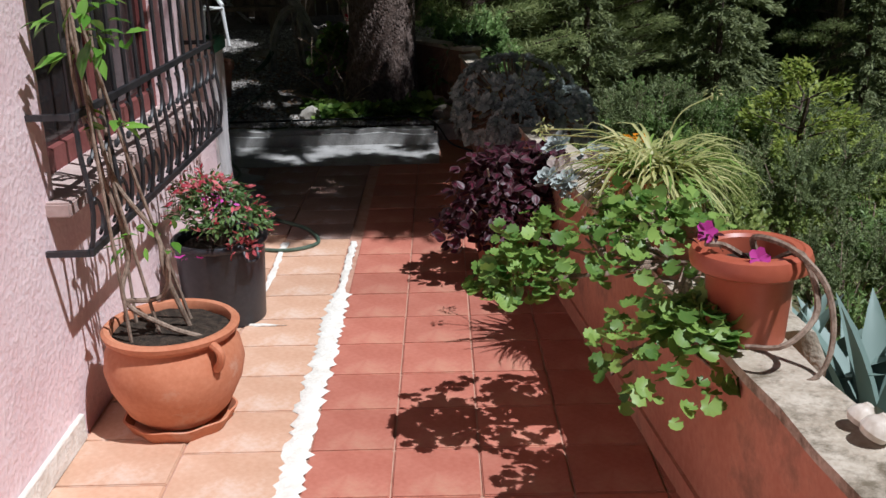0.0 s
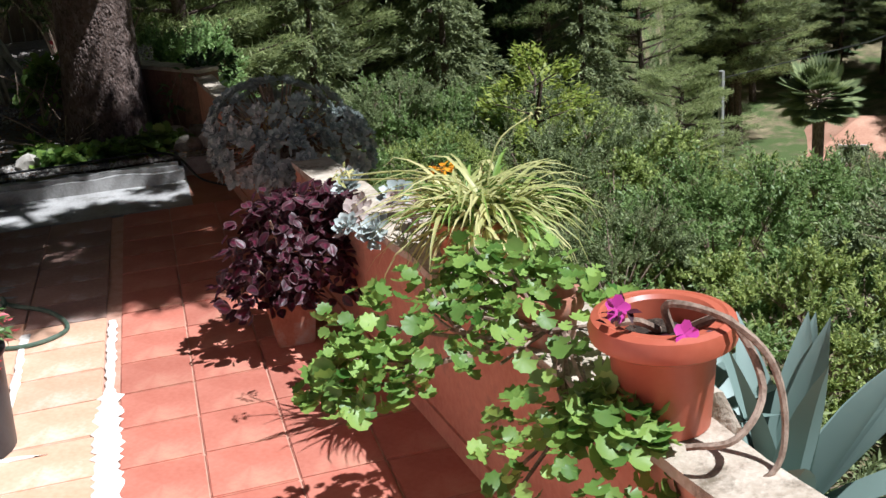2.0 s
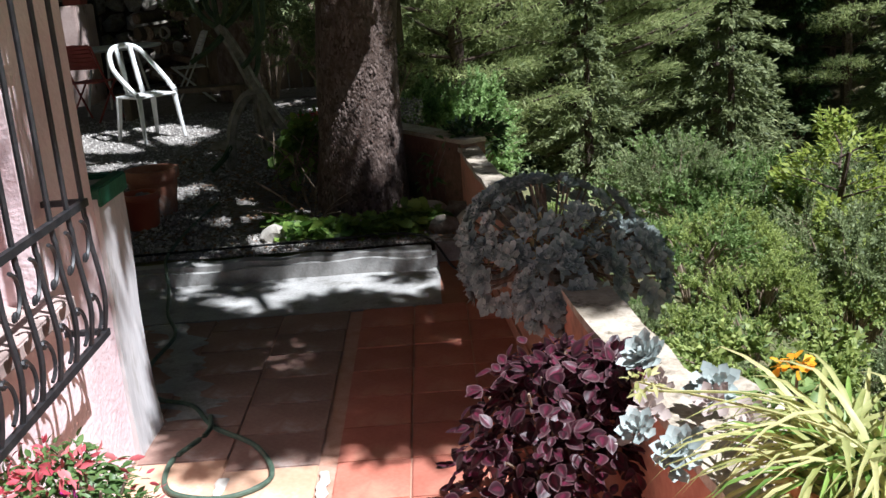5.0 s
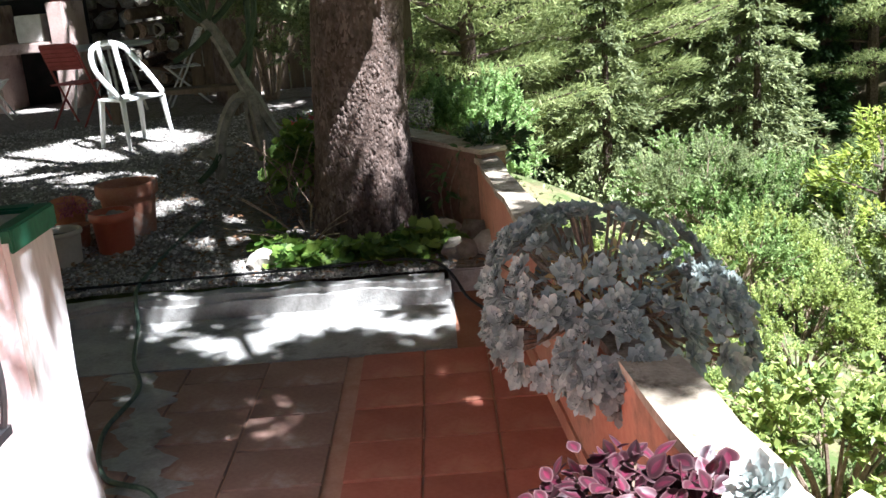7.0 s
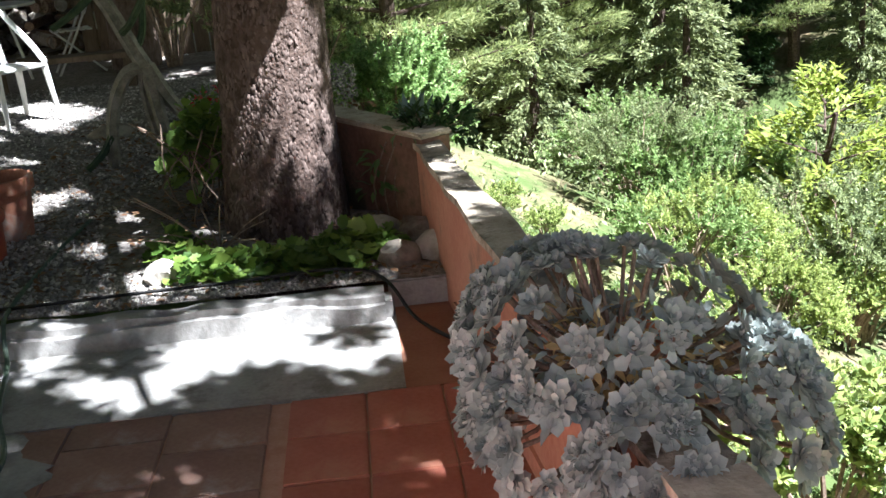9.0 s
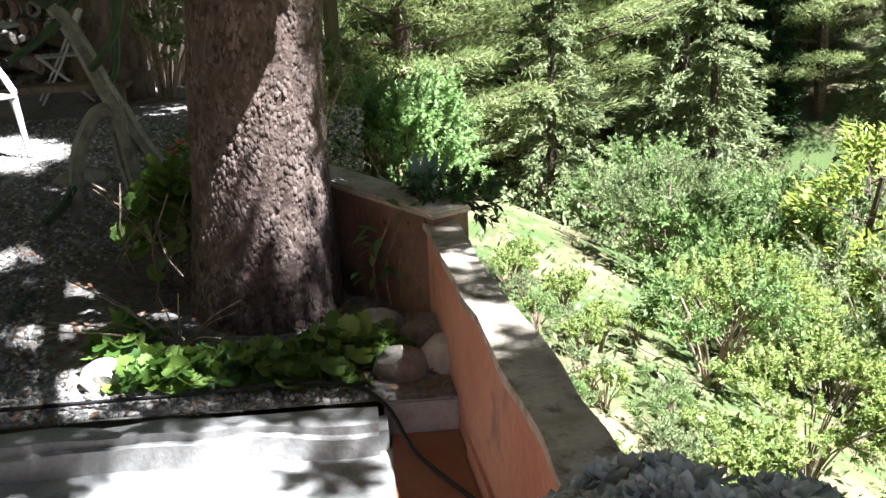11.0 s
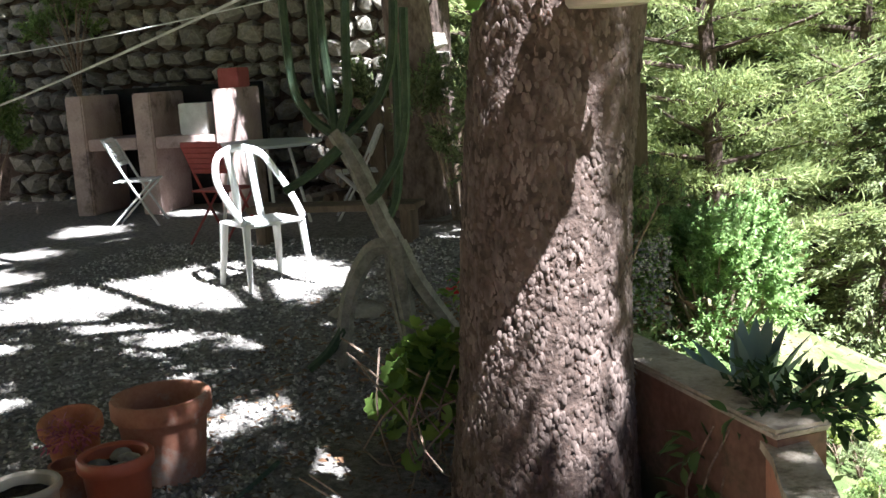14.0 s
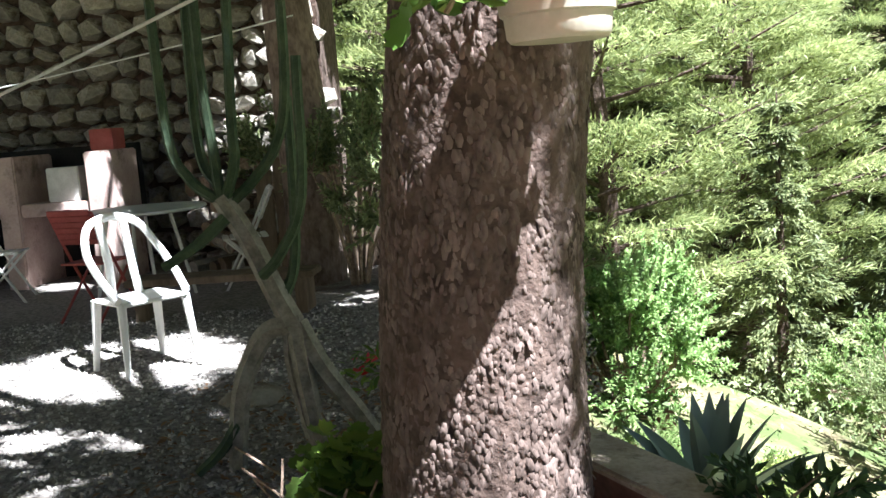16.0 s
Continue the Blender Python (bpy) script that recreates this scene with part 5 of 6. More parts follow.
folding_chair((-5.1, 14.1, gravel_z(0, 14)), 15, M_METAL, "pale metal folding chair before the barbecue", M_METAL)
folding_chair((-3.75, 13.1, gravel_z(0, 13)), 75, M_REDPAINT, "faded red slatted folding chair at the table", M_REDPAINT)
folding_chair((-2.9, 14.2, gravel_z(0, 14)), 200, M_METAL, "pale metal folding chair behind the table", M_METAL)
tb = thing("garden_table", "round grey garden table on metal legs", "table", (-3.65, 13.75, gravel_z(0, 13)))
part("tabletop", lathe([(0, 0.73), (0.52, 0.73), (0.55, 0.742), (0.545, 0.76), (0, 0.765)], 40), M_TABLE, tb)
for a in range(4):
    c, s = math.cos(a * math.pi / 2 + 0.6), math.sin(a * math.pi / 2 + 0.6)
    part("leg", tube([(0.4 * c, 0.4 * s, 0), (0.25 * c, 0.25 * s, 0.73)], 0.015, 7), M_METAL, tb)

# masonry barbecue
bq = thing("barbecue", "pinkish rendered masonry barbecue with dark open bays", "barbecue", (0, 0, 0.2))
for x in (-6.1, -5.33, -4.45):
    part("pier", boxes((x - 0.1, x + 0.1, 14.75, 15.5, 0, 1.35), bevel=0.015), M_BBQ, bq)
part("worktop", boxes((-5.998, -5.432, 14.77, 15.5, 0.78, 0.9), bevel=0.012), M_BBQ, bq)
part("worktop", boxes((-5.228, -4.552, 14.77, 15.5, 0.78, 0.9), bevel=0.012), M_BBQ, bq)
part("back", boxes((-6.2, -4.35, 15.52, 15.62, 0, 1.4)), M_NEAR_BLACK, bq, "near-black back wall", smooth=False)
part("chimney_block", boxes((-4.56, -4.34, 14.95, 15.25, 1.352, 1.55), bevel=0.01), M_REDPAINT, bq)
tagged(part("pale_box", boxes((-4.98, -4.66, 14.85, 15.1, 1.102, 1.42), bevel=0.01), M_METAL), "pale grey box standing on the barbecue worktop", "box")
bx = thing("wood_bench", "low dark wooden bench behind the cactus", "bench", (-2.7, 12.9, gravel_z(0, 13)))
part("seat", boxes((-0.7, 0.7, -0.15, 0.15, 0.26, 0.31), bevel=0.008), M_WOOD, bx)
for x in (-0.6, 0.6):
    part("leg", boxes((x - 0.04, x + 0.04, -0.13, 0.13, 0, 0.258)), M_WOOD, bx, smooth=False)
fence = thing("wood_fence", "dark weathered wooden fence behind the cactus", "fence", (0, 0, 0.2))
for i in range(16):
    x = -3.0 + i * 0.17
    part("board", boxes((x, x + 0.15, 14.92 + 0.01 * (i % 2), 14.95 + 0.01 * (i % 2), 0, 1.1 + 0.08 * math.sin(i * 2.2)), bevel=0.004), M_WOOD, fence)

# tall branching cactus
ca = thing("candelabra_cactus", "tall candelabra cactus with woody grey forked base", "cactus", (-1.43, 9.81, 0))
g0 = gravel_z(0, 9.8) - 0.05


def rib(points, r0, r1, material, name):
    pts = spline(points, 6)
    bm = tube(pts, [r0 + (r1 - r0) * i / (len(pts) - 1) for i in range(len(pts))], 12)
    for i, v in enumerate(bm.verts):
        k = (i % 12) % 2
        c = pts[min(i // 12, len(pts) - 1)]
        v.co = c + (v.co - c) * (1.12 if k else 0.8)
    part(name, bm, material, ca)


for p in ([(0.09, 0.07, 0.82), (-0.04, 0.06, 0.8), (-0.13, 0.05, 0.68), (-0.19, 0.02, 0.5), (-0.22, -0.02, g0)], [(0.07, 0.07, 0.8), (0.09, 0.05, 0.6), (0.13, 0.1, g0)],
          [(0.07, 0.07, 0.82), (0.16, 0.08, 0.62), (0.28, 0.12, 0.42), (0.4, 0.2, g0)], [(0.05, 0.08, 0.8), (0.02, 0.18, 0.6), (0.05, 0.3, g0)]):
    rib(p, 0.042, 0.034, M_CACTUS, "root_stem")
rib([(0.075, 0.07, 0.78), (0.0, 0.07, 0.94), (-0.1, 0.08, 1.18), (-0.2, 0.08, 1.36)], 0.046, 0.038, M_CACTUS, "stem")
for p in ([(-0.2, 0.08, 1.34), (-0.32, 0.06, 1.45), (-0.39, 0.05, 1.68), (-0.4, 0.05, 2.6)], [(-0.2, 0.08, 1.34), (-0.21, 0.08, 1.55), (-0.23, 0.08, 1.9), (-0.22, 0.08, 2.7)],
          [(-0.19, 0.08, 1.33), (-0.12, 0.06, 1.5), (-0.11, 0.05, 1.7), (-0.06, 0.05, 2.5)], [(-0.18, 0.1, 1.32), (-0.06, 0.1, 1.42), (0.05, 0.1, 1.56), (0.11, 0.1, 1.8), (0.13, 0.1, 2.4)],
          [(0.02, 0.08, 0.92), (0.07, 0.12, 1.05), (0.09, 0.14, 1.3), (0.1, 0.15, 1.75)], [(-0.04, 0.02, 1.03), (0.05, 0.0, 1.12), (0.16, 0.0, 1.35), (0.19, 0.0, 1.9)],
          [(-0.21, 0.1, 1.4), (-0.3, 0.16, 1.6), (-0.3, 0.2, 2.4)]):
    rib(p, 0.021, 0.018, M_CACTUS_GREEN, "arm")
for p in ([(-0.16, 0.0, 1.28), (-0.28, -0.04, 1.18), (-0.42, -0.06, 1.1)], [(-0.2, 0.0, 0.42), (-0.27, -0.04, 0.32), (-0.36, -0.1, g0 + 0.07)]):
    rib(p, 0.024, 0.018, M_CACTUS_GREEN, "arm")

# hanging pot on the trunk
hg = thing("hanging_pot", "cream hanging flowerpot fixed to the pine trunk", "plant pot", (-0.235, 8.0, 1.755))
part("body", lathe([(0, 0), (0.1, 0), (0.108, 0.01), (0.112, 0.05), (0.12, 0.055), (0.135, 0.16), (0.14, 0.165), (0.14, 0.185), (0.125, 0.185), (0.12, 0.15), (0, 0.15)], 32), M_BEIGE_POT, hg)
part("hook", tube([(0, 0.12, 0.17), (0.0, 0.26, 0.2)], 0.008, 6), M_IRON, hg)
hgp = thing("red_geranium", "trailing red geranium in the hanging pot", "plant", (-0.235, 8.0, 1.9))
gg = [(0, -0.02, 0.06, 0.16, 0.14, 0.1), (-0.3, -0.05, 0.05, 0.14, 0.12, 0.09), (-0.22, -0.1, -0.06, 0.1, 0.08, 0.08)]
cluster("leaves", gg, 130, *GL, 0.08, L_GERAN, hgp)
cluster("flowers", [(-0.36, -0.1, 0.03, 0.03, 0.03, 0.03), (0.07, -0.12, 0.04, 0.05, 0.03, 0.03), (-0.03, -0.14, -0.06, 0.03, 0.03, 0.03), (-0.15, -0.12, 0.05, 0.03, 0.03, 0.03)], 90, *PETAL, 0.03, L_RED, hgp)
for p in ([(0, 0, 0), (-0.15, -0.05, 0.06), (-0.3, -0.05, 0.03)], [(0, 0, 0), (-0.15, -0.1, 0), (-0.22, -0.1, -0.08)]):
    part("stem", tube(spline(p, 4), 0.006, 5), M_TWIG, hgp)

for a, b_, sag in (((-7.5, 12.4, 1.05), (-0.6, 8.35, 2.15), 0.12), ((-7.5, 14.5, 1.95), (-1.9, 12.5, 2.35), 0.06)):
    A, B = Vector(a), Vector(b_)
    pts = [A.lerp(B, f) - Vector((0, 0, sag * 4 * f * (1 - f))) for f in np.linspace(0, 1, 16)]
    tagged(part("clothes_line", tube(pts, 0.006, 5), M_WIRE), "thin pale clothes line tied to the pine", "line", "clothes lines")
tagged(part("line_post", tube([(-7.5, 12.4, 0.2), (-7.5, 12.4, 1.6)], 0.04, 8), M_WOOD), "wooden post holding the clothes line", "post")
tagged(part("line_post", tube([(-7.5, 14.5, 0.2), (-7.5, 14.5, 2.1)], 0.04, 8), M_WOOD), "wooden post holding the clothes line", "post")

# hose and cable
hose = [(-1.55, 8.7, 0.2), (-1.62, 8.1, 0.17), (-1.63, 7.55, 0.15), (-1.6, 7.36, 0.11), (-1.57, 7.25, 0.03), (-1.48, 6.85, 0.011), (-1.36, 6.5, 0.011), (-1.38, 6.1, 0.011), (-1.27, 5.75, 0.011), (-1.08, 5.62, 0.011),
        (-0.95, 5.4, 0.011), (-0.75, 5.2, 0.011), (-0.66, 4.95, 0.011), (-0.8, 4.83, 0.011), (-1.0, 4.9, 0.011), (-1.05, 5.12, 0.011), (-0.95, 5.3, 0.035), (-0.98, 5.5, 0.011)]
tagged(part("garden_hose", tube(spline(hose, 8), 0.01, 8), M_HOSE), "dull green garden hose lying over kerb and tiles", "hose")
tagged(part("cable", tube(spline([(-2.6, 7.56, 0.15), (-1.6, 7.57, 0.155), (-0.8, 7.58, 0.16), (-0.15, 7.56, 0.16), (0.05, 7.3, 0.02), (0.2, 7.0, 0.02)], 8), 0.008, 6), M_CABLE), "thin black cable along the kerb", "cable")

# ground cover, litter and plants round the pine
iv = thing("ground_cover", "low leafy ground cover at the foot of the pine", "plant", (0, 0, 0), kind="stuff")
cluster("leaves", [(-0.75, 7.75, 0.14, 0.28, 0.14, 0.13), (-0.35, 7.72, 0.14, 0.3, 0.13, 0.14), (-0.15, 7.85, 0.16, 0.2, 0.15, 0.1), (-1.0, 8.0, 0.16, 0.12, 0.2, 0.12)], 620, *GL, 0.075, L_IVY, iv, low=0, inner=0.3)
sg = thing("green_bush", "leafy green plants growing beside the pine trunk", "plant", (-0.95, 8.75, 0.18))
cluster("leaves", [(0, 0, 0.2, 0.16, 0.3, 0.22), (0.05, -0.2, 0.42, 0.1, 0.12, 0.18), (-0.05, 0.3, 0.2, 0.2, 0.25, 0.2)], 330, *GL, 0.085, L_IVY, sg, low=-0.2, inner=0.3)
for i in range(16):
    part("stem", tube(spline([(random.gauss(0, 0.06), random.gauss(-0.1, 0.15), -0.05), (random.gauss(0, 0.1), random.gauss(-0.2, 0.2), 0.25), (random.gauss(0, 0.18), random.gauss(-0.2, 0.25), 0.5)], 3), 0.004, 5), M_TWIG, sg)
for i in range(14):
    d = Vector((random.uniform(-0.5, 0.3), random.uniform(-0.3, 0.0), random.uniform(0.1, 0.35)))
    part("dry_stem", tube(spline([(0.15, -0.75, -0.02), Vector((0.15, -0.75, 0)) + d * 0.5, Vector((0.15, -0.75, 0)) + d + Vector((0, 0, -0.03))], 3), 0.003, 5), M_TWIG, sg)
db = shrub("dark_leafy_bush", "dark glossy bush spilling over the parapet corner", 0.26, 0.3, L_CYPRESS, 44, 12, 0.085, 0.36, group="", fan=0.6, low=-1.0)
db.matrix_world = pose(0.27, 8.3, PZ - 0.08)
db.scale = (0.78, 0.78, 0.8)
hb = shrub("green_hedge", "green hedge plants behind the cactus", 0.7, 1.7, L_OLIVE, 150, 40, 0.075, 0.34, group="")
hb.matrix_world = pose(-1.1, 12.8, 0.3)
for x, y, s in ((-1.9, 13.9, 1.0), (-0.9, 11.6, 0.75), (-0.4, 10.6, 0.6), (-1.6, 15.4, 1.2), (-2.9, 15.6, 1.1)):
    copy_thing(hb, pose(x, y, 0.25, 0, 0, x * 90)).scale = (s, s, s * 1.1)
wv = thing("creeper", "dark leafy creeper hanging on the shaded parapet", "plant", (0.02, 8.28, 0.3))
cluster("leaves", [(0.0, 0.0, 0.12, 0.16, 0.06, 0.12), (0.14, -0.1, 0.28, 0.12, 0.08, 0.06), (-0.05, 0.02, -0.02, 0.12, 0.06, 0.1)], 70, *LANCE_T, 0.09, L_FUCHSIA, wv, inner=0.4)
for k in range(5):
    part("stem", tube(spline([(-0.06 + 0.05 * k, -0.02, -0.2), (-0.08 + 0.05 * k, -0.03, 0.05), (0.0 + 0.05 * k, -0.06, 0.26)], 3), 0.004, 5), M_TWIG, wv)
rf = thing("red_flowers", "red flowers low behind the pine trunk", "flower", (-1.0, 10.5, 0.3))
cluster("petals", [(0, 0, 0.15, 0.3, 0.3, 0.15), (0.2, 0.3, 0.3, 0.2, 0.2, 0.15)], 110, *PETAL, 0.045, L_RED, rf, inner=0.3)
cluster("leaves", [(0, 0, 0.12, 0.35, 0.35, 0.16)], 200, *LANCE_T, 0.08, L_IVY, rf, inner=0.3)
lb = shrub("ivy_bush", "dappled bush growing over the stone wall", 0.8, 2.0, L_BUSH, 150, 40, 0.09, 0.42, group="")
lb.matrix_world = pose(-7.1, 14.6, 0.3)
for x, y, z, s in ((-8.0, 15.2, 0.8, 1.0), (-6.6, 15.7, 1.7, 0.7), (-8.2, 14.2, 0.2, 1.0), (-9.2, 13, 0.2, 1.2)):
    copy_thing(lb, pose(x, y, z, 0, 0, 70 * s)).scale = (s, s, s)

# dry-stone retaining wall
sw = thing("stone_wall", "tall dry-stone retaining wall behind the barbecue", "wall", kind="structure")
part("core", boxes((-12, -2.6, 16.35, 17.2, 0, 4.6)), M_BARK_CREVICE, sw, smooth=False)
part("core", boxes((-12.3, -11.9, 6, 17.2, 0, 3.5)), M_ROCK, sw, smooth=False)
stones = []
for i in range(8):
    me = bpy.data.meshes.new("stone")
    bm = bmesh.new()
    bmesh.ops.create_icosphere(bm, subdivisions=1, radius=0.5)
    for v in bm.verts:
        v.co *= 1 + 0.3 * noise.noise(v.co * 2 + Vector((i * 4, 0, 0)))
        v.co = Vector((max(-0.42, min(0.42, v.co.x)), v.co.y * 0.8, max(-0.4, min(0.4, v.co.z)))) * 1.15
    bm.to_mesh(me)
    bm.free()
    me.materials.append(M_ROCK)
    stones.append(me)
z = 0.2
while z < 4.4:
    h = random.uniform(0.17, 0.27)
    x = -8.2 + random.uniform(0, 0.2)
    while x < -2.7:
        w_ = random.uniform(0.16, 0.38)
        o = new("stone", random.choice(stones))
        o.parent = sw
        o.matrix_local = pose(x + w_ / 2, 16.32 + random.uniform(-0.05, 0.05), z + h / 2, 0, random.uniform(-25, 25), 0) @ Matrix.Diagonal((w_ * 1.08, 0.4, h * random.uniform(0.95, 1.25), 1))
        x += w_
    z += h
wp = thing("firewood_pile", "heap of rough stones and split logs beside the barbecue", "woodpile", (-3.35, 15.7, 0.25))
for k in range(34):
    r_ = random.uniform(0.05, 0.1)
    part("log", tube([(random.uniform(-0.5, 0.5), -0.35, 0.07 + (k // 6) * 0.2), (random.uniform(-0.5, 0.5), 0.35, 0.09 + (k // 6) * 0.2)], r_, 8, rough=0.1), random.choice((M_WOOD, M_TWIG, M_ROCK)), wp)

# distance: houses, pole, palm
def far_house(label, at, size, roof_h, rz, storeys=1):
    """A plain house with a hipped clay roof, eaves and windows with frames and sills."""
    t = thing("house", label, "house", at, "houses across the valley", rz=rz)
    lx, ly, h = size
    part("wall", boxes((-lx, lx, -ly, ly, -3, h)), M_HOUSE, t, smooth=False)
    bm = bmesh.new()
    e = 0.45
    pr = [bm.verts.new(p) for p in ((-lx - e, -ly - e, h), (lx + e, -ly - e, h), (lx + e, ly + e, h), (-lx - e, ly + e, h), (-lx * 0.5, 0, h + roof_h), (lx * 0.5, 0, h + roof_h))]
    for f in ((0, 1, 5, 4), (2, 3, 4, 5), (0, 4, 3), (1, 2, 5), (3, 2, 1, 0)):
        bm.faces.new([pr[k] for k in f])
    part("roof", bm, M_ROOF, t, smooth=False)
    for k in range(storeys):
        for x in (-0.6 * lx, 0.0, 0.6 * lx):
            z = 0.9 + 2.7 * k
            w_ = part("window", boxes((x - 0.5, x + 0.5, -ly - 0.03, -ly + 0.02, z, z + 1.3)), M_GLASS, t, smooth=False)
            part("window_frame", boxes((x - 0.58, x - 0.5, -ly - 0.06, -ly, z, z + 1.3), (x + 0.5, x + 0.58, -ly - 0.06, -ly, z, z + 1.3), (x - 0.58, x + 0.58, -ly - 0.06, -ly, z + 1.3, z + 1.38)), M_WHITE, w_, smooth=False)
            part("sill", boxes((x - 0.65, x + 0.65, -ly - 0.16, -ly, z - 0.08, z)), M_HOUSE, w_, smooth=False)
    return t


far_house("pale two-storey house high across the valley", (42.0, 77, -6.8), (3.2, 3, 5.6), 1.3, -20, 2)
far_house("cream house with a pale clay tile roof in the valley", (29.6, 35.0, -11.0), (3.6, 3.0, 1.6), 1.2, -35)
zp = terrain_z(14.13, 24)
pl = thing("utility_pole", "plain grey utility pole in the valley with a thin wire", "pole", (14.13, 24, zp))
part("shaft", tube([(0, 0, -0.3), (0, 0, -3.1 - zp)], [0.1, 0.08], 8), M_CONCRETE, pl)
part("wire", tube([(0, 0, -3.3 - zp), (7, 3, -3.4 - zp), (16, 7, -2.9 - zp)], 0.012, 5), M_CABLE, pl)
palm = thing("palm_tree", "fan palm with a shaggy head of grey-green fronds", "tree", (21.6, 30, terrain_z(21.6, 30)))
ph = -5.7 - terrain_z(21.6, 30)
part("trunk", tube([(0, 0, -0.3), (0.05, 0, ph * 0.5), (0, 0, ph)], [0.26, 0.2, 0.22], 12, rough=0.08), M_BARK, palm)
for i in range(60):
    d = Vector(sphere_dirs(1, -0.45)[0])
    side = d.cross(Vector((0, 0, 1))).normalized()
    tip = Vector((0, 0, ph)) + d * random.uniform(0.4, 0.95)
    bl = np.linspace(-1.25, 1.25, 17)
    ax = np.array([(d * math.cos(q) + side * math.sin(q) + Vector((0, 0, -0.15)))[:] for q in bl])
    fr = stamp("frond", *LANCE_T, np.array([tip[:]]).repeat(17, 0), frames(ax, np.array([d.cross(side)[:]]).repeat(17, 0)), np.stack([np.full(17, 0.5), 0.85 - 0.2 * np.abs(bl), np.full(17, 0.5)], 1), L_OLIVE, palm)
    part("stalk", tube([(0, 0, ph), tip[:]], 0.02, 5), M_TWIG, fr)

# pebbles, leaf litter
PB = np.array([(1, 0, 0), (-1, 0, 0), (0, 1, 0), (0, -1, 0), (0, 0, 1), (0, 0, -1)], float)
PBF = np.array([(0, 2, 4), (2, 1, 4), (1, 3, 4), (3, 0, 4), (2, 0, 5), (1, 2, 5), (3, 1, 5), (0, 3, 5)])
n = 26000
X = rng.uniform(-4.5, -0.1, n)
Y = 7.52 + 5.5 * rng.uniform(0, 1, n) ** 1.7
keep = ~((X > -1.2 + 0.25 * np.sin(Y * 2)) & (Y > 7.9) & (Y < 10.5)) & (X < -0.1)
X, Y = X[keep], Y[keep]
n = len(X)
Z = np.array([gravel_z(x, y) + 0.025 * noise.noise(Vector((x, y, 0)) * 1.5) + 0.002 for x, y in zip(X, Y)])
sz = rng.uniform(0.006, 0.017, n)
pebbles = stamp("gravel", PB, PBF, np.stack([X, Y, Z], 1), frames(rng.normal(0, 1, (n, 3)), np.array([[0, 0, 1.0]]) + rng.normal(0, 0.3, (n, 3))), np.stack([sz, sz * 1.3, sz * 0.7], 1), M_STONE_BIT, None, smooth=False)
tagged(pebbles, "loose grey gravel chippings", "gravel", kind="stuff")
n = 2600
X, Y = rng.uniform(-2.2, 0.25, n), rng.uniform(7.5, 11, n)
P = np.stack([X, Y, np.array([gravel_z(x, y) + 0.02 for x, y in zip(X, Y)])], 1)
lit = stamp("leaf_litter", *LANCE_T, P, frames(rng.normal(0, 1, (n, 3)) * np.array([1, 1, 0.15]), np.array([[0, 0, 1.0]]) + rng.normal(0, 0.3, (n, 3))), rng.uniform(0.02, 0.06, n), L_DEAD, None)
tagged(lit, "brown dry leaves scattered under the pine", "leaf litter", kind="stuff")

# mortar seam between the pale and red tiles
def seam(name, pts, widths, parent):
    bm = bmesh.new()
    rows = []
    for (x, y), w_ in zip(pts, widths):
        a, b_ = w_ * random.uniform(0.6, 1.3), w_ * random.uniform(0.6, 1.3)
        rows.append([bm.verts.new((x - a, y, 0.001)), bm.verts.new((x - a * 0.7, y, 0.006)), bm.verts.new((x + b_ * 0.7, y, 0.006)), bm.verts.new((x + b_, y, 0.001))])
    for r0, r1 in zip(rows, rows[1:]):
        for k in range(3):
            bm.faces.new((r0[k], r0[k + 1], r1[k + 1], r1[k]))
    return part(name, bm, M_MORTAR, parent)


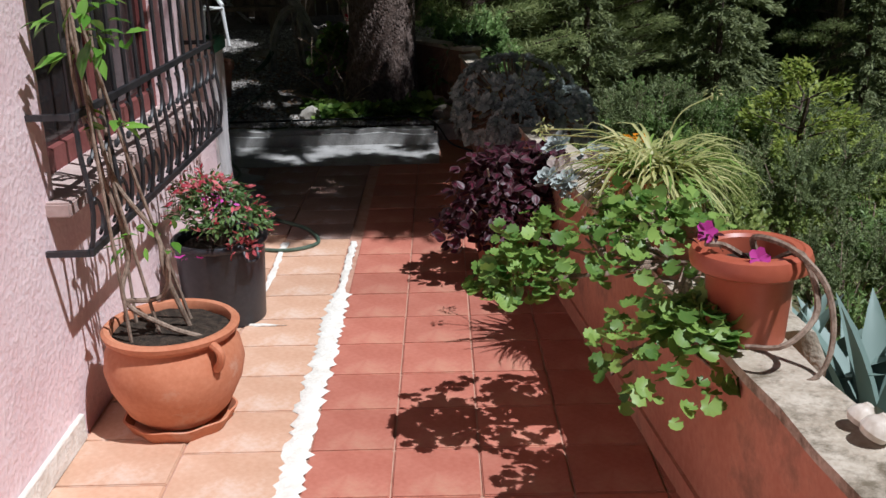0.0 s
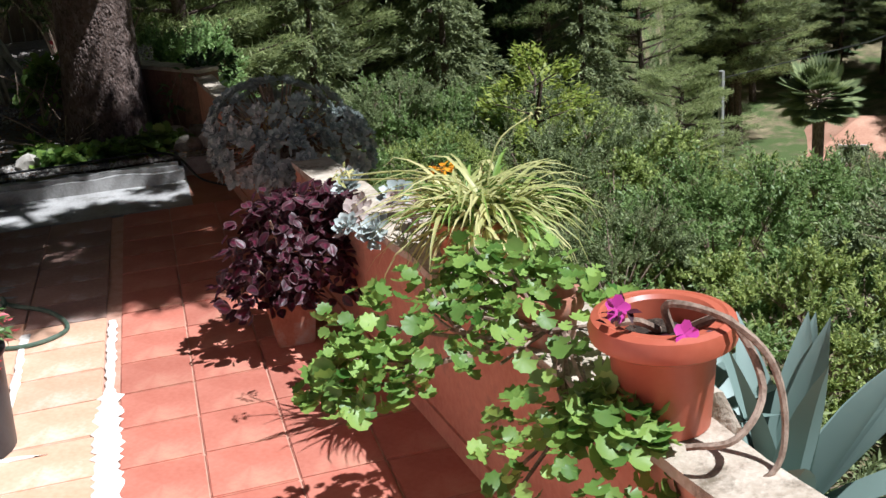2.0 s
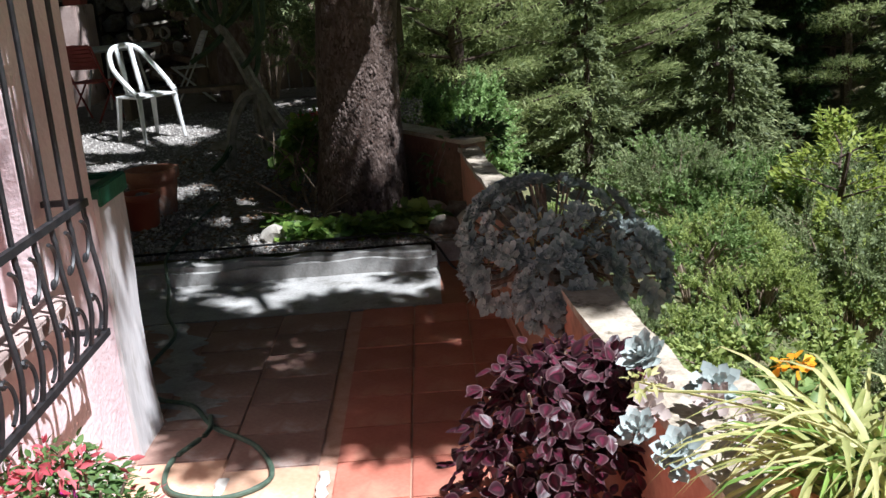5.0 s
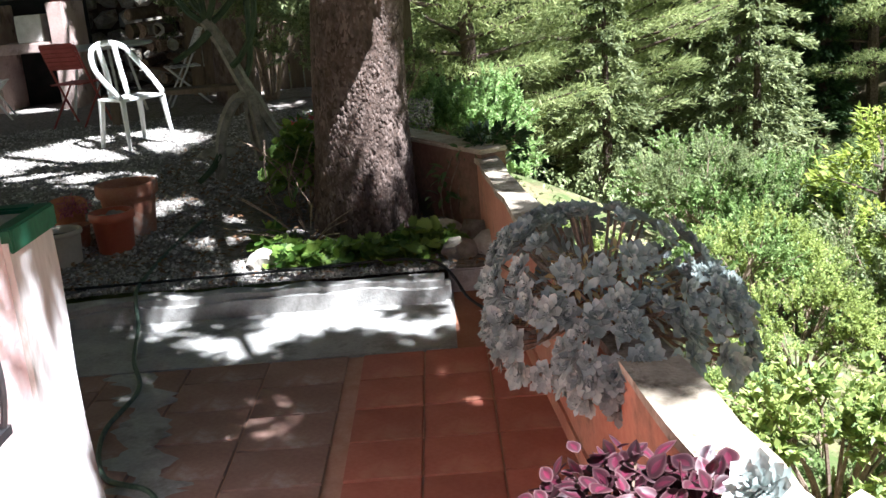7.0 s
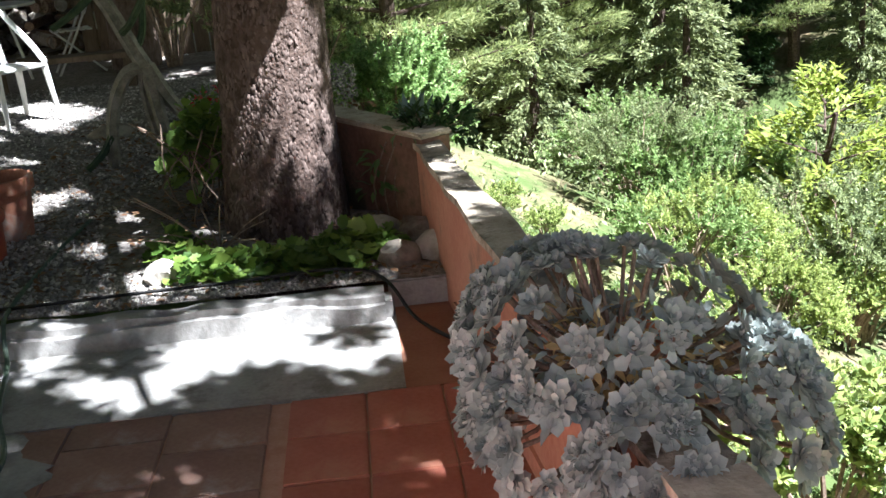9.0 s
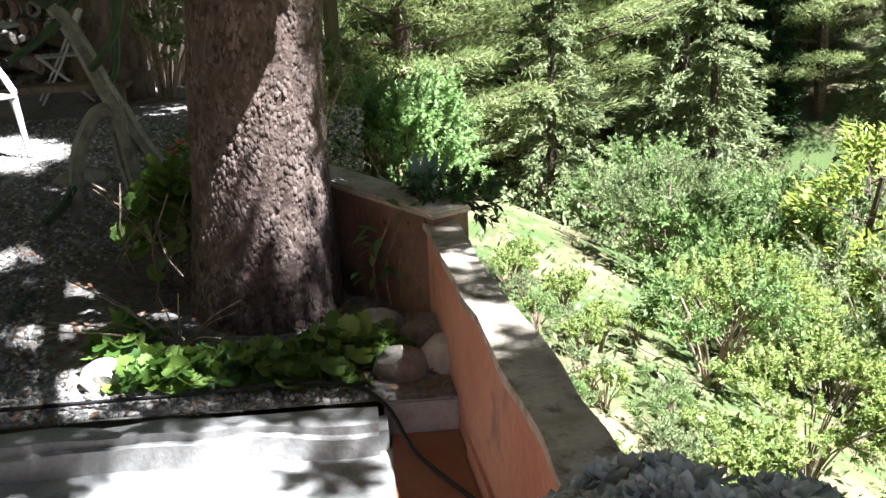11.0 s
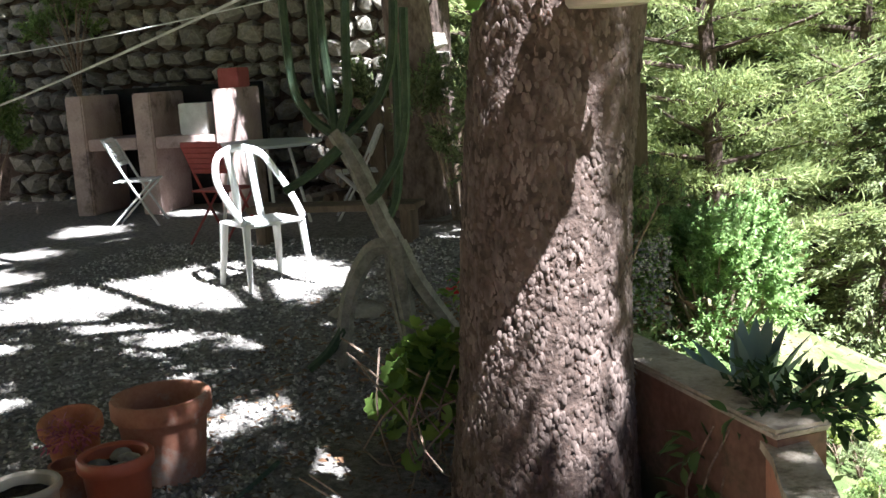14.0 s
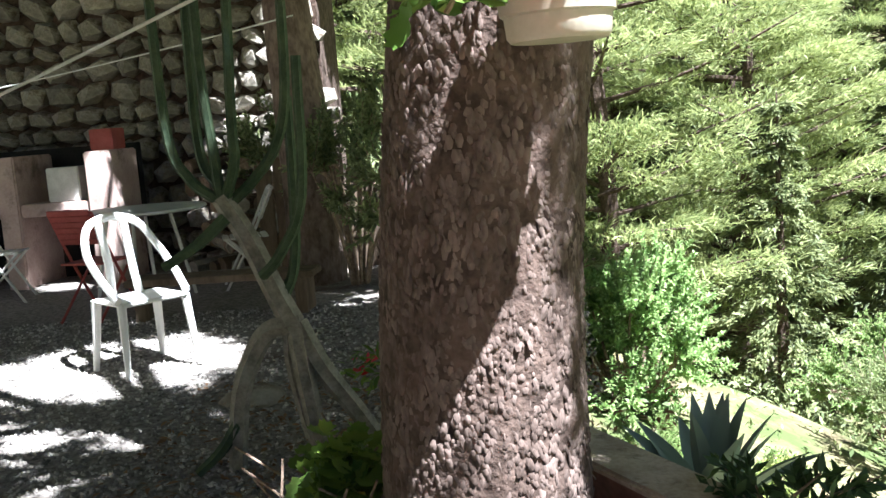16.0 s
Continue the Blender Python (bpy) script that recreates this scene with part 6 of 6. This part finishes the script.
ys = np.arange(-2.9, 5.0, 0.025)
seam("mortar_seam", [(-0.475 + 0.012 * noise.noise(Vector((y * 2, 0, 0))), y) for y in ys], [0.045 if y < 4.2 else 0.02 for y in ys], floor)
ys = np.arange(3.9, 5.0, 0.03)
seam("mortar_seam", [(-0.83 + 0.02 * noise.noise(Vector((y * 3, 5, 0))), y) for y in ys], [0.016 + 0.01 * noise.noise(Vector((y * 9, 0, 3))) for y in ys], floor)
seam("mortar_seam", [(x, 3.86 + 0.02 * math.sin(x * 20)) for x in (-0.8, -0.74, -0.68)], [0.05, 0.06, 0.03], floor)
for ctl in ([(-1.45, 6.7), (-1.3, 6.4), (-1.22, 6.0), (-1.1, 5.7), (-1.05, 5.5)],):
    pts = [(p.x, p.y) for p in spline([(x, y, 0) for x, y in ctl], 12)]
    tagged(seam("cement_smear", pts, [0.09 + 0.04 * math.sin(i * 0.7) for i in range(len(pts))], floor), "pale grey cement smear on the tiles").data.materials[0] = M_CONCRETE


# floor tiles, one by one
def tile_mesh(w_, d_, material, seed):
    bm = boxes((-w_ / 2, w_ / 2, -d_ / 2, d_ / 2, -0.02, 0.0), bevel=0.004)
    me = bpy.data.meshes.new("tile")
    bm.to_mesh(me)
    bm.free()
    me.materials.append(material)
    return me


random.seed(5)
J = 0.006
red = tile_mesh(0.268 - J, 0.28 - J, M_TILE_RED, 0)
pale = tile_mesh(0.345 - J, 0.28 - J, M_TILE_PALE, 1)
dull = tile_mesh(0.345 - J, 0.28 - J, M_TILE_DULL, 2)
for r in range(31):
    y = FLOOR_END - 0.14 - r * 0.28
    for c in range(5):
        x = -0.44 + 0.134 + c * 0.268
        if x - 0.134 > line_in(y):
            continue
        o = new("tile", red)
        o.parent = floor
        o.matrix_local = pose(x, y, random.uniform(-0.001, 0.001), random.uniform(-0.3, 0.3), random.uniform(-0.3, 0.3), 0)
    for c in range(2 if y < 5.0 else 6):
        x = -0.5 - 0.1725 - c * 0.345
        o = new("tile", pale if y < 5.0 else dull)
        o.parent = floor
        o.matrix_local = pose(x, y + 0.1 * (c % 2), random.uniform(-0.001, 0.001), random.uniform(-0.3, 0.3), random.uniform(-0.3, 0.3), 0)
